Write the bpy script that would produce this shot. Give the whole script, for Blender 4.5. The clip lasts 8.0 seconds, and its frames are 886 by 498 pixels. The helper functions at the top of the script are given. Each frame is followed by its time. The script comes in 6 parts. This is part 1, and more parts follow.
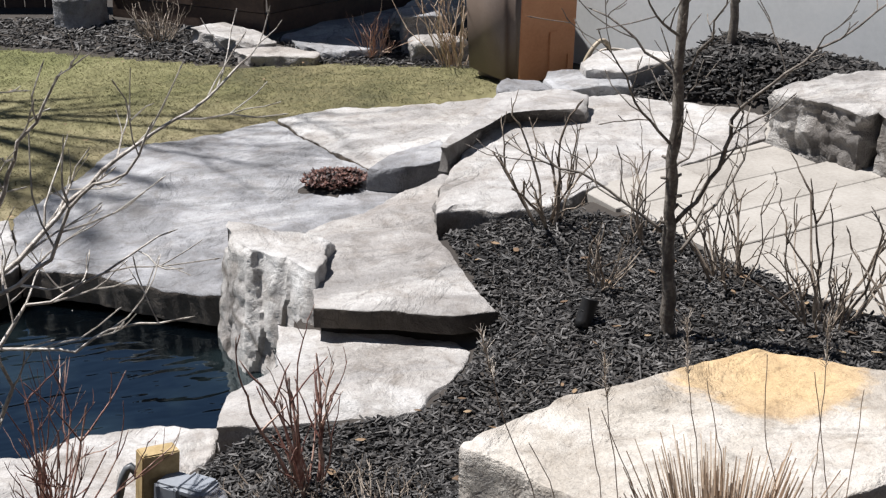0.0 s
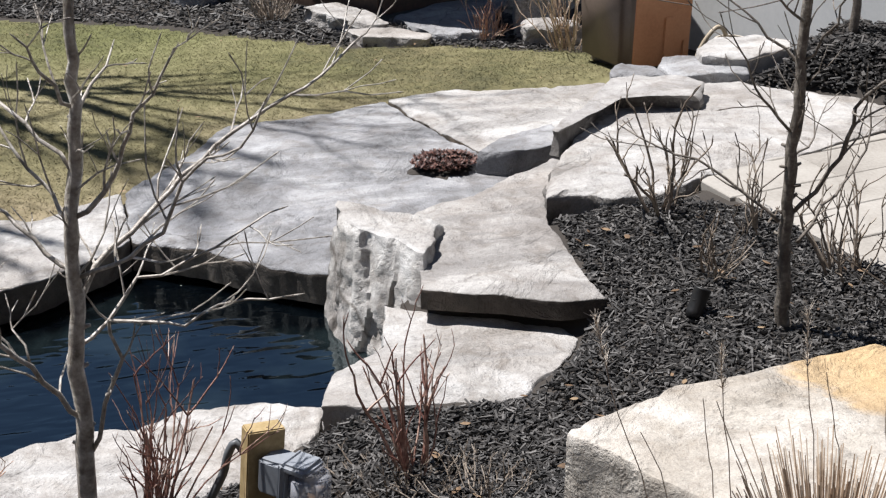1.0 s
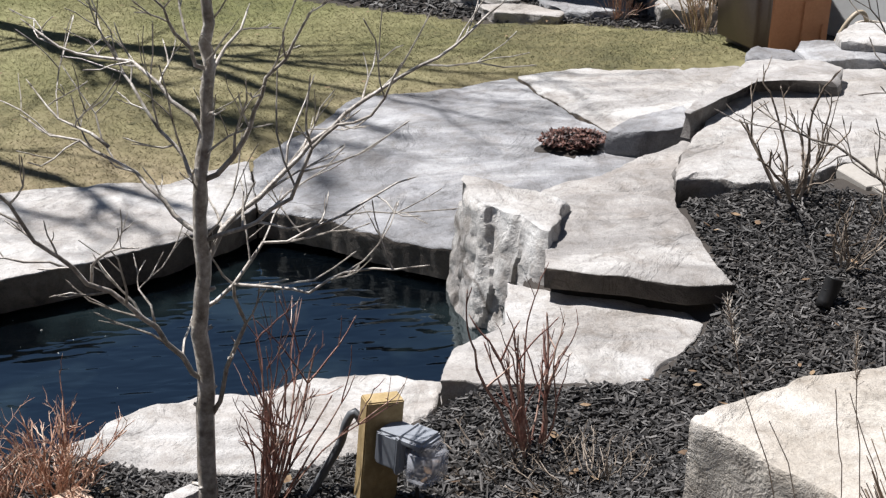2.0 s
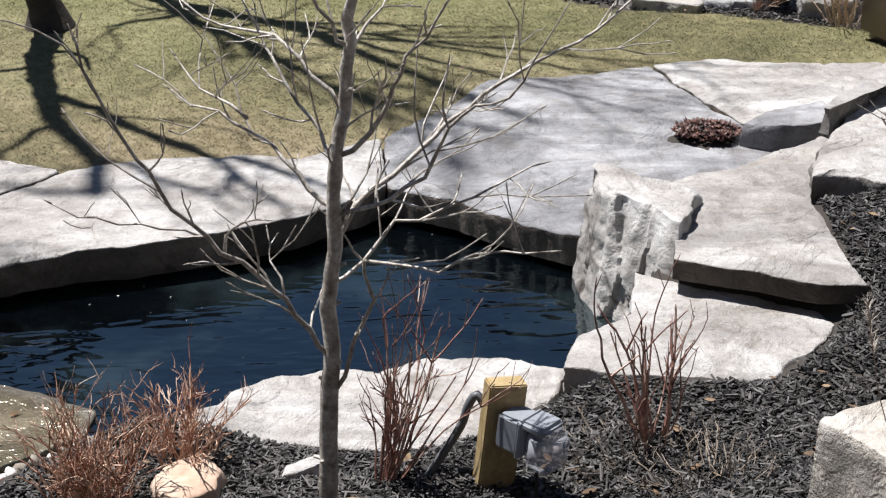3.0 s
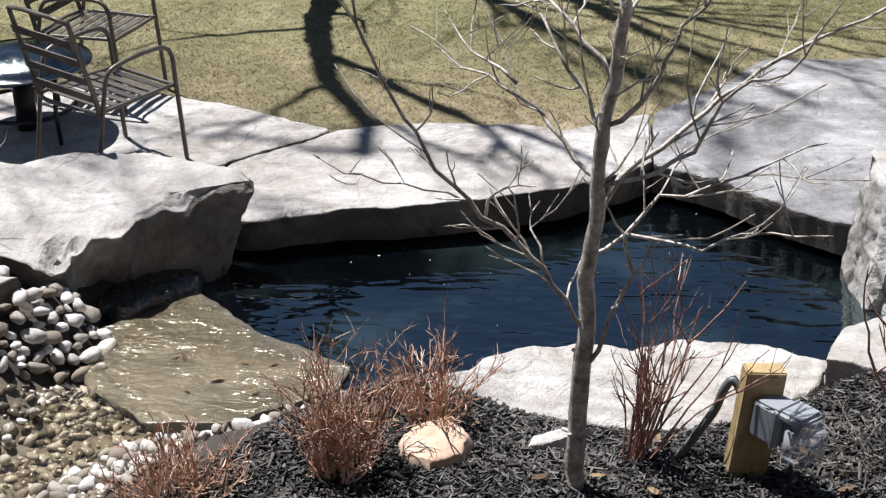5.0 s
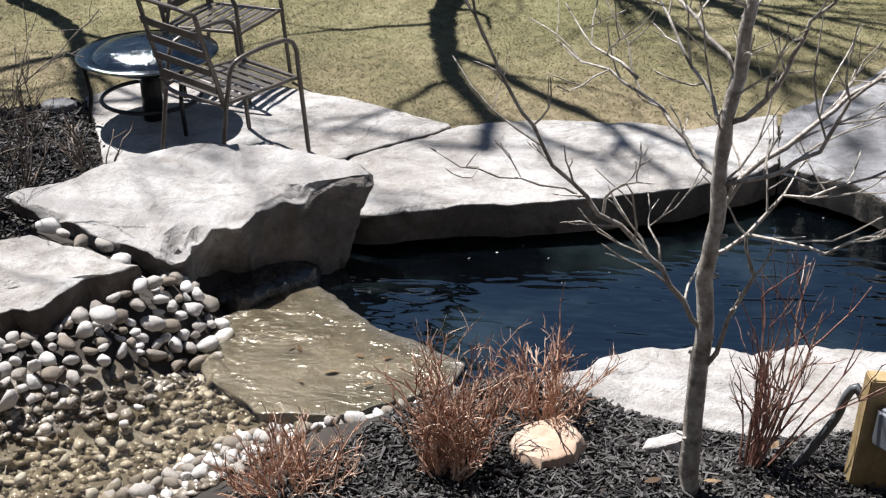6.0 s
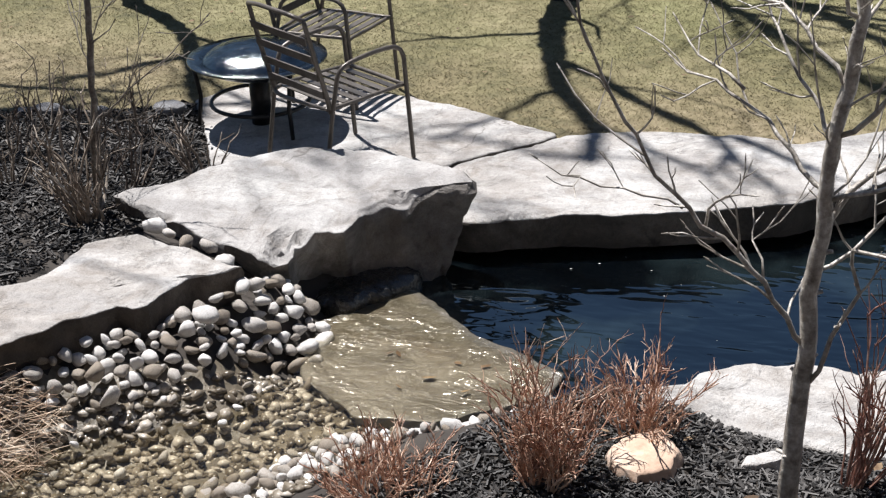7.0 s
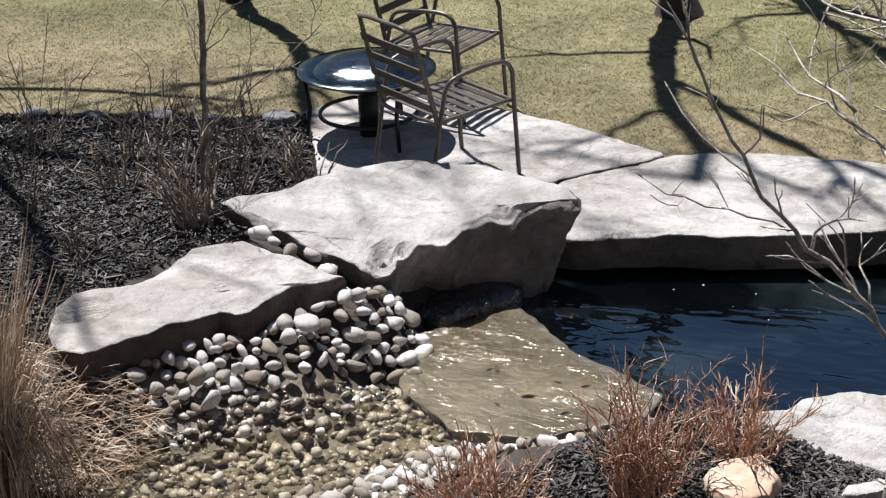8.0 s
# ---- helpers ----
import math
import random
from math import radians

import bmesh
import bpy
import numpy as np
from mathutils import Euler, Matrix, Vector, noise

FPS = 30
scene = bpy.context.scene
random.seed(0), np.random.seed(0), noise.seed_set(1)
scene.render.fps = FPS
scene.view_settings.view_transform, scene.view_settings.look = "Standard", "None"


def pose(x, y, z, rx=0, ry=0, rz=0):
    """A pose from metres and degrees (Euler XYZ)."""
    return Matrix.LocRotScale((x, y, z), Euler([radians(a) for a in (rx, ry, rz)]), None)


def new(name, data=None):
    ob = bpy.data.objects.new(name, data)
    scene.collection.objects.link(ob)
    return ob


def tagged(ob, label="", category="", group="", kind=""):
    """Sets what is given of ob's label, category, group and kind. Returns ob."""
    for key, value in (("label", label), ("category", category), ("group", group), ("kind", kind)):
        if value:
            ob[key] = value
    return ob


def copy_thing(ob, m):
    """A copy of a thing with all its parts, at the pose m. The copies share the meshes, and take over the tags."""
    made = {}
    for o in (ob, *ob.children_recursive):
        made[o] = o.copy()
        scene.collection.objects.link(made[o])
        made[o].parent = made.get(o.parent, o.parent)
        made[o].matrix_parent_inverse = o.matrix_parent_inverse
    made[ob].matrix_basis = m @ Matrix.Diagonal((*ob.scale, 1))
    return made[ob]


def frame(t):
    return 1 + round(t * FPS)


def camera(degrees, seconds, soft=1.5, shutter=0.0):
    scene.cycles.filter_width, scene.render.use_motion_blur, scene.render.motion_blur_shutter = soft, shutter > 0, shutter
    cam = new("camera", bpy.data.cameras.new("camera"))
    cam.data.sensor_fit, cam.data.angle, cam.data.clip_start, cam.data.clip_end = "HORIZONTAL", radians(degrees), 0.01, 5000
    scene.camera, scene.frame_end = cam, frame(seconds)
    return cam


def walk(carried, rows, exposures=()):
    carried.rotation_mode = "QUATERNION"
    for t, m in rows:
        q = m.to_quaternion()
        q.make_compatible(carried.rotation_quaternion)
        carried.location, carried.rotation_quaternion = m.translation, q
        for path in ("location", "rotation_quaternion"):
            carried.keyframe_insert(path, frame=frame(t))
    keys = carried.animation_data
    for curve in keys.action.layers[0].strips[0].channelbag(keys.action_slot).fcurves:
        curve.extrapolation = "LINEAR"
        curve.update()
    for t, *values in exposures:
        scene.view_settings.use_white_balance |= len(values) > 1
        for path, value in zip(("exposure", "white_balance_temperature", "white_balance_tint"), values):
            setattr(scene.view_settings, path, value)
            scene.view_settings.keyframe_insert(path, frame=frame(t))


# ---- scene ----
# ---- camera: a hand-held pan from a bank above the pond ----
cam = camera(32.37, 8.0, 1.28)
ROWS = [  # seconds, x, y, z, yaw, pitch, lean to the right
    (0.0, 0.0203, -0.1392, 3.0714, -18.502, -23.126, -0.079),
    (0.5, 0.0162, -0.1098, 3.0545, -16.466, -23.352, -0.035),
    (1.0, 0.0116, -0.0824, 3.0373, -14.289, -23.651, 0.056),
    (1.5, 0.0087, -0.0565, 3.0186, -11.895, -24.031, 0.011),
    (2.0, 0.0029, -0.0356, 3.0028, -9.361, -24.419, -0.216),
    (2.2, -0.0021, -0.0318, 3.0008, -8.339, -24.600, -0.350),
    (3.3, -0.0293, -0.0107, 2.9897, -2.900, -25.175, -0.840),
    (3.5, -0.0343, -0.0069, 2.9877, -1.923, -25.256, -0.818),
    (4.0, -0.0361, 0.0012, 2.9772, 0.761, -25.471, -0.605),
    (4.5, -0.0356, 0.0108, 2.9666, 3.567, -25.763, -0.194),
    (4.7, -0.0316, 0.0189, 2.9604, 4.710, -25.881, -0.059),
    (5.8, -0.0098, 0.0632, 2.9260, 10.620, -26.000, 1.050),
    (6.0, -0.0058, 0.0713, 2.9198, 11.586, -25.948, 1.152),
    (6.5, 0.0047, 0.0816, 2.9085, 13.887, -25.707, 1.323),
    (7.0, 0.0112, 0.0871, 2.9042, 16.021, -25.462, 1.607),
    (7.5, 0.0161, 0.0894, 2.9018, 18.118, -25.142, 1.700),
    (8.0, 0.0199, 0.0890, 2.8993, 20.340, -24.754, 1.663),
]
walk(cam, [(t, pose(x, y, z, 90 + pitch, 0, yaw) @ pose(0, 0, 0, 0, 0, -lean)) for t, x, y, z, yaw, pitch, lean in ROWS], [(0.0, 0.54), (3.0, 0.62), (5.5, 0.70), (8.0, 0.65)])

# ---- light: a high spring sun ahead of the camera, blue sky ----
SUN_EL, SUN_AZ = 66.0, 54.0  # degrees; the azimuth from +y towards -x
world = bpy.data.worlds.new("sky")
scene.world = world
world.use_nodes = True
wn = world.node_tree.nodes
sky = wn.new("ShaderNodeTexSky")
sky.sky_type, sky.sun_disc = "NISHITA", False
sky.dust_density, sky.ozone_density = 0.3, 3.0
sky.sun_elevation, sky.sun_rotation = radians(SUN_EL), radians(-SUN_AZ)
wn["Background"].inputs["Strength"].default_value = 0.038
world.node_tree.links.new(sky.outputs[0], wn["Background"].inputs["Color"])
sun = new("sun", bpy.data.lights.new("sun", "SUN"))
sun.data.energy, sun.data.angle, sun.data.color = 5.4, radians(0.55), (1.0, 0.966, 0.95)
to_sun = Vector((-math.sin(radians(SUN_AZ)) * math.cos(radians(SUN_EL)), math.cos(radians(SUN_AZ)) * math.cos(radians(SUN_EL)), math.sin(radians(SUN_EL))))
sun.rotation_euler = (-to_sun).to_track_quat("-Z", "Y").to_euler()
sun.location = to_sun * 30


# ---- materials ----
def mat(name, colors, rough=0.8, scale=4.0, fine=40.0, bump=0.3, metal=0.0, island=0.0, per_object=0.0, spec=0.5, relief=0.01):
    """A surface whose colour wanders between the given ones at two scales, with a fine relief."""
    m = bpy.data.materials.new(name)
    m.use_nodes = True
    n, l = m.node_tree.nodes, m.node_tree.links
    b = n["Principled BSDF"]
    b.inputs["Metallic"].default_value = metal
    b.inputs["Specular IOR Level"].default_value = spec
    tc = n.new("ShaderNodeTexCoord")
    big = n.new("ShaderNodeTexNoise")
    big.inputs["Scale"].default_value, big.inputs["Detail"].default_value, big.inputs["Roughness"].default_value = scale, 6, 0.6
    small = n.new("ShaderNodeTexNoise")
    small.inputs["Scale"].default_value, small.inputs["Detail"].default_value, small.inputs["Roughness"].default_value = fine, 5, 0.65
    for t in (big, small):
        l.new(tc.outputs["Object"], t.inputs["Vector"])
    mix = n.new("ShaderNodeMath")
    mix.operation = "MULTIPLY_ADD"
    mix.inputs[1].default_value = 0.45
    l.new(small.outputs["Fac"], mix.inputs[0])
    half = n.new("ShaderNodeMath")
    half.operation = "MULTIPLY"
    half.inputs[1].default_value = 0.6
    l.new(big.outputs["Fac"], half.inputs[0])
    l.new(half.outputs[0], mix.inputs[2])
    last = mix.outputs[0]
    for amount, node, out in ((island, "ShaderNodeNewGeometry", "Random Per Island"), (per_object, "ShaderNodeObjectInfo", "Random")):
        if amount:
            g = n.new(node)
            add = n.new("ShaderNodeMath")
            add.operation = "MULTIPLY_ADD"
            add.inputs[1].default_value = amount
            l.new(g.outputs[out], add.inputs[0])
            sub = n.new("ShaderNodeMath")
            sub.operation = "SUBTRACT"
            sub.inputs[1].default_value = amount / 2
            l.new(last, sub.inputs[0])
            l.new(sub.outputs[0], add.inputs[2])
            last = add.outputs[0]
    ramp = n.new("ShaderNodeValToRGB")
    k = len(colors)
    while len(ramp.color_ramp.elements) < k:
        ramp.color_ramp.elements.new(0.5)
    for i, c in enumerate(colors):
        e = ramp.color_ramp.elements[i]
        e.position = 0.36 + 0.32 * i / max(1, k - 1)
        e.color = (*c, 1)
    l.new(last, ramp.inputs[0])
    l.new(ramp.outputs[0], b.inputs["Base Color"])
    r = n.new("ShaderNodeMapRange")
    r.inputs["To Min"].default_value, r.inputs["To Max"].default_value = max(0.02, rough - 0.12), min(1, rough + 0.12)
    l.new(small.outputs["Fac"], r.inputs["Value"])
    l.new(r.outputs[0], b.inputs["Roughness"])
    if bump:
        bn = n.new("ShaderNodeBump")
        bn.inputs["Strength"].default_value, bn.inputs["Distance"].default_value = bump, relief
        l.new(mix.outputs[0], bn.inputs["Height"])
        l.new(bn.outputs[0], b.inputs["Normal"])
    return m


def stone_mat(name, dark, mid, light, stain, rust=0.0, rough=0.85, bump=0.8, wet=0.0, spot=None, vein=1.25, split=0.58, tall=1.0):
    """Weathered limestone: cloudy ground colour, drawn-out grey stains, pits and speckle; spot: centre, radius and colour of a rusty patch."""
    m = bpy.data.materials.new(name)
    m.use_nodes = True
    n, l = m.node_tree.nodes, m.node_tree.links
    b = n["Principled BSDF"]
    tc = n.new("ShaderNodeTexCoord")
    info = n.new("ShaderNodeObjectInfo")
    off = n.new("ShaderNodeVectorMath")
    off.operation = "MULTIPLY_ADD"
    comb = n.new("ShaderNodeCombineXYZ")
    for k in range(3):
        l.new(info.outputs["Random"], comb.inputs[k])
    off.inputs[1].default_value = (17.0, 31.0, 5.0)
    l.new(comb.outputs[0], off.inputs[0])
    l.new(tc.outputs["Object"], off.inputs[2])

    def tex(scale, detail, roughness, distort=0.0, stretch=None):
        t = n.new("ShaderNodeTexNoise")
        t.inputs["Scale"].default_value, t.inputs["Detail"].default_value = scale, detail
        t.inputs["Roughness"].default_value, t.inputs["Distortion"].default_value = roughness, distort
        if stretch:
            mp = n.new("ShaderNodeMapping")
            mp.inputs["Scale"].default_value = stretch
            mp.inputs["Rotation"].default_value = (0, 0, 0.5)
            l.new(off.outputs[0], mp.inputs["Vector"])
            l.new(mp.outputs[0], t.inputs["Vector"])
        else:
            l.new(off.outputs[0], t.inputs["Vector"])
        return t.outputs["Fac"]

    def ramp(fac, stops):
        r = n.new("ShaderNodeValToRGB")
        while len(r.color_ramp.elements) < len(stops):
            r.color_ramp.elements.new(0.5)
        for e, (pos, c) in zip(r.color_ramp.elements, stops):
            e.position, e.color = pos, (*c, 1) if len(c) == 3 else c
        l.new(fac, r.inputs[0])
        return r.outputs[0]

    def mixed(kind, fac, c1, c2):
        x = n.new("ShaderNodeMix")
        x.data_type, x.blend_type = "RGBA", kind
        if isinstance(fac, float):
            x.inputs["Factor"].default_value = fac
        else:
            l.new(fac, x.inputs["Factor"])
        for sock, c in ((x.inputs[6], c1), (x.inputs[7], c2)):
            if isinstance(c, tuple):
                sock.default_value = (*c, 1)
            else:
                l.new(c, sock)
        return x.outputs[2]

    cloud = tex(1.7, 7, 0.62, 0.6)
    streak = tex(2.4, 6, 0.6, 1.2, (0.5, 1.8, 1.0))
    grain = tex(46, 5, 0.7)
    speck = tex(190, 3, 0.6)
    pits = tex(15, 5, 0.7, 0.4)
    col = ramp(cloud, [(0.39, dark), (0.49, mid), (0.59, light)])
    g = (0, 0, 0), (1, 1, 1)
    col = mixed("MIX", ramp(streak, [(0.47, g[0]), (0.64, (0.8, 0.8, 0.8))]), col, stain)
    if rust:
        col = mixed("MIX", ramp(tex(0.9, 5, 0.6, 0.8), [(0.55, g[0]), (0.75, (rust,) * 3)]), col, (0.42, 0.29, 0.17))
    if spot:
        centre, size, tint = spot
        d = n.new("ShaderNodeVectorMath")
        d.operation = "DISTANCE"
        d.inputs[1].default_value = centre
        l.new(tc.outputs["Object"], d.inputs[0])
        wob = n.new("ShaderNodeMath")
        wob.operation = "MULTIPLY_ADD"
        wob.inputs[1].default_value = -size * 0.9
        l.new(tex(5, 5, 0.65, 0.5), wob.inputs[0])
        l.new(d.outputs["Value"], wob.inputs[2])
        col = mixed("MIX", ramp(wob.outputs[0], [(0.0, (0.95,) * 3), (size * 0.45, (0.8,) * 3), (size * 0.62, g[0])]), col, tint)
    blotch = tex(7, 7, 0.72, 0.7)
    col = mixed("MULTIPLY", 0.85, col, ramp(blotch, [(0.35, (0.72, 0.685, 0.65)), (0.50, (1, 1, 1)), (0.63, (1.13, 1.14, 1.15))]))
    col = mixed("MULTIPLY", 0.4, col, ramp(grain, [(0.32, (0.62, 0.61, 0.60)), (0.50, (1, 1, 1)), (0.66, (1.14, 1.14, 1.13))]))
    col = mixed("MULTIPLY", 0.6, col, ramp(pits, [(0.30, (0.45, 0.44, 0.43)), (0.42, (1, 1, 1))]))
    col = mixed("MULTIPLY", 0.4, col, ramp(speck, [(0.36, (0.55, 0.55, 0.55)), (0.5, (1, 1, 1)), (0.64, (1.15, 1.15, 1.15))]))
    # scaling patches where the skin has come off, and a few hair cracks
    scab = ramp(tex(2.3, 6, 0.68, 0.9), [(0.52, g[0]), (0.62, g[1])])
    flake = tex(11, 8, 0.8, 0.4)
    col = mixed("MULTIPLY", scab, col, ramp(flake, [(0.32, (0.58, 0.57, 0.555)), (0.48, (0.94, 0.94, 0.94)), (0.6, (1.08, 1.08, 1.07))]))
    vor = n.new("ShaderNodeTexVoronoi")
    vor.feature = "DISTANCE_TO_EDGE"
    vor.inputs["Scale"].default_value = vein
    warp = n.new("ShaderNodeVectorMath")
    warp.operation = "MULTIPLY_ADD"
    warp.inputs[1].default_value = (0.55 / vein,) * 3
    wn3 = n.new("ShaderNodeTexNoise")
    wn3.inputs["Scale"].default_value, wn3.inputs["Detail"].default_value = 3.0, 5
    l.new(off.outputs[0], wn3.inputs["Vector"])
    l.new(wn3.outputs["Color"], warp.inputs[0])
    l.new(off.outputs[0], warp.inputs[2])
    draw = n.new("ShaderNodeVectorMath")
    draw.operation = "MULTIPLY"
    draw.inputs[1].default_value = (1.0, 1.0, tall)
    l.new(warp.outputs[0], draw.inputs[0])
    l.new(draw.outputs[0], vor.inputs["Vector"])
    line = ramp(vor.outputs["Distance"], [(0.0, (0.30, 0.28, 0.26)), (0.009 if vein < 2 else 0.05, (1, 1, 1))])
    col = mixed("MULTIPLY", ramp(tex(1.3, 3, 0.5), [(split, g[0]), (split + 0.08, (0.7 if vein < 2 else 0.95,) * 3)]), col, line)
    l.new(col, b.inputs["Base Color"])
    r = n.new("ShaderNodeMapRange")
    r.inputs["To Min"].default_value, r.inputs["To Max"].default_value = max(0.03, rough - 0.15), min(1, rough + 0.1)
    l.new(grain, r.inputs["Value"])
    l.new(r.outputs[0], b.inputs["Roughness"])
    torn = n.new("ShaderNodeMath")
    torn.operation = "MULTIPLY"
    l.new(scab, torn.inputs[0])
    l.new(flake, torn.inputs[1])
    h = None
    for fac, w in ((torn.outputs[0], 1.3), (pits, 1.0), (blotch, 0.8), (grain, 0.45), (speck, 0.12), (cloud, 0.5)):
        k = n.new("ShaderNodeMath")
        k.operation = "MULTIPLY_ADD"
        k.inputs[1].default_value = w
        l.new(fac, k.inputs[0])
        if h:
            l.new(h, k.inputs[2])
        else:
            k.inputs[2].default_value = 0
        h = k.outputs[0]
    bn = n.new("ShaderNodeBump")
    bn.inputs["Strength"].default_value, bn.inputs["Distance"].default_value = bump, 0.018
    l.new(h, bn.inputs["Height"])
    l.new(bn.outputs[0], b.inputs["Normal"])
    if wet:
        b.inputs["Coat Weight"].default_value = wet
        b.inputs["Coat Roughness"].default_value = 0.17
        rip = tex(24, 2, 0.5, 0.5, (0.8, 1.5, 1.0))
        b2 = n.new("ShaderNodeBump")
        b2.inputs["Strength"].default_value, b2.inputs["Distance"].default_value = 1.0, 0.028
        calm = ramp(tex(4.5, 3, 0.55, 0.3, (0.7, 1.6, 1.0)), [(0.50, (0.10,) * 3), (0.64, g[1])])
        ripple = n.new("ShaderNodeMath")
        ripple.operation = "MULTIPLY"
        l.new(rip, ripple.inputs[0])
        l.new(calm, ripple.inputs[1])
        l.new(ripple.outputs[0], b2.inputs["Height"])
        l.new(b2.outputs[0], b.inputs["Coat Normal"])
    return m


LIMESTONE = stone_mat("limestone", (0.235, 0.218, 0.204), (0.325, 0.307, 0.29), (0.42, 0.405, 0.388), (0.225, 0.215, 0.207), 0.2)
PALE_STONE = stone_mat("pale_limestone", (0.32, 0.30, 0.28), (0.42, 0.403, 0.385), (0.48, 0.472, 0.46), (0.30, 0.288, 0.278), 0.12)
BLUE_STONE = stone_mat("grey_limestone", (0.19, 0.192, 0.20), (0.275, 0.277, 0.288), (0.37, 0.372, 0.38), (0.17, 0.172, 0.178), 0.06)
GREY_TOP = stone_mat("grey_top_limestone", (0.29, 0.28, 0.272), (0.375, 0.362, 0.35), (0.44, 0.432, 0.42), (0.27, 0.26, 0.252), 0.06, bump=0.5)
# limestone for terrace and curved-rock sides, darker than the tops by painted shade
SHADED_SPLIT_STONE = stone_mat("shaded_split_limestone", (0.13, 0.12, 0.11), (0.21, 0.197, 0.185), (0.34, 0.325, 0.305), (0.12, 0.112, 0.105), 0.1, bump=0.9)
PILLAR_STONE = stone_mat("cracked_limestone", (0.27, 0.25, 0.235), (0.43, 0.415, 0.395), (0.55, 0.54, 0.525), (0.26, 0.245, 0.23), 0.08, bump=0.55, vein=5.0, split=0.42, tall=0.4)
# boulder and overhang sides: rough limestone with the shade in its colour
SHADED_BLOCK_STONE = stone_mat("shaded_broken_limestone", (0.13, 0.12, 0.11), (0.23, 0.215, 0.20), (0.42, 0.405, 0.385), (0.12, 0.112, 0.105), 0.1, bump=1.0, vein=2.1, split=0.5, tall=0.8)
# wet stone whose near-black also holds the shade under the overhang
SHADED_WET = stone_mat("shaded_wet_stone", (0.012, 0.011, 0.010), (0.026, 0.024, 0.022), (0.05, 0.046, 0.042), (0.012, 0.011, 0.010), 0.0, 0.3, 0.6, wet=1.0)
BOULDER_STONE = stone_mat("buff_limestone", (0.36, 0.325, 0.28), (0.47, 0.435, 0.385), (0.53, 0.50, 0.46), (0.40, 0.37, 0.33), 0.2, spot=((2.36, 3.58, 0.85), 0.32, (0.51, 0.36, 0.19)))
WET_STONE = stone_mat("wet_stone", (0.085, 0.072, 0.052), (0.135, 0.118, 0.09), (0.19, 0.17, 0.135), (0.085, 0.076, 0.052), 0.3, 0.35, 0.5, wet=1.0)
# slab and step side faces: brown stain tint, darkened with painted-in shade
SHADED_STEP_EDGE = stone_mat("shaded_step_edge", (0.03, 0.025, 0.02), (0.058, 0.047, 0.039), (0.10, 0.085, 0.07), (0.03, 0.025, 0.02), 0.2)
SHADED_SLAB_EDGE = stone_mat("shaded_slab_edge", (0.055, 0.045, 0.037), (0.10, 0.083, 0.068), (0.17, 0.146, 0.122), (0.05, 0.042, 0.034), 0.3)
SOIL = mat("soil", [(0.025, 0.021, 0.018), (0.05, 0.042, 0.035)], 0.95, 3, 60, 0.6)
MULCH = mat("mulch_chips", [(0.012, 0.0115, 0.011), (0.034, 0.032, 0.031), (0.108, 0.102, 0.097)], 0.6, 5, 60, 0.3, island=0.35)
BLACK_MULCH = mat("black_mulch_chips", [(0.007, 0.0065, 0.0065), (0.019, 0.0175, 0.0165), (0.058, 0.052, 0.048)], 0.6, 5, 60, 0.3, island=0.35)
GRASS = mat("dormant_grass", [(0.085, 0.074, 0.036), (0.183, 0.150, 0.083), (0.33, 0.274, 0.178)], 0.8, 0.7, 13, 0.0, island=0.16)
gt = GRASS.node_tree
tl, ms = gt.nodes.new("ShaderNodeBsdfTranslucent"), gt.nodes.new("ShaderNodeMixShader")
ms.inputs[0].default_value = 0.12
gt.links.new(gt.nodes["Principled BSDF"].inputs["Base Color"].links[0].from_socket, tl.inputs["Color"])
gt.links.new(gt.nodes["Principled BSDF"].outputs[0], ms.inputs[1])
gt.links.new(tl.outputs[0], ms.inputs[2])
gt.links.new(ms.outputs[0], gt.nodes["Material Output"].inputs["Surface"])
TURF = mat("turf", [(0.075, 0.066, 0.032), (0.166, 0.137, 0.075), (0.285, 0.237, 0.153)], 0.95, 0.7, 13, 0.05)


def greening(m):
    """The sward turns green in patches, more so away from the pond."""
    n, l = m.node_tree.nodes, m.node_tree.links
    old = n["Principled BSDF"].inputs["Base Color"].links[0].from_socket
    tc, sep, t = n.new("ShaderNodeTexCoord"), n.new("ShaderNodeSeparateXYZ"), n.new("ShaderNodeTexNoise")
    t.inputs["Scale"].default_value, t.inputs["Detail"].default_value, t.inputs["Roughness"].default_value = 0.8, 5, 0.65
    l.new(tc.outputs["Object"], t.inputs["Vector"])
    l.new(tc.outputs["Object"], sep.inputs[0])
    rise, both, x = n.new("ShaderNodeMapRange"), n.new("ShaderNodeMath"), n.new("ShaderNodeMix")
    for k, v in zip(("From Min", "From Max", "To Min", "To Max"), (7.0, 11.0, -0.7, 0.38)):
        rise.inputs[k].default_value = v
    l.new(sep.outputs["Y"], rise.inputs["Value"])
    both.operation, both.use_clamp = "MULTIPLY_ADD", True
    both.inputs[1].default_value = 1.5
    l.new(t.outputs["Fac"], both.inputs[0])
    l.new(rise.outputs[0], both.inputs[2])
    x.data_type, x.blend_type = "RGBA", "MULTIPLY"
    x.inputs[7].default_value = (0.72, 0.90, 0.60, 1)
    l.new(both.outputs[0], x.inputs["Factor"])
    l.new(old, x.inputs[6])
    for link in list(old.links):
        if link.to_node != x:
            l.new(x.outputs[2], link.to_socket)


greening(GRASS)
greening(TURF)


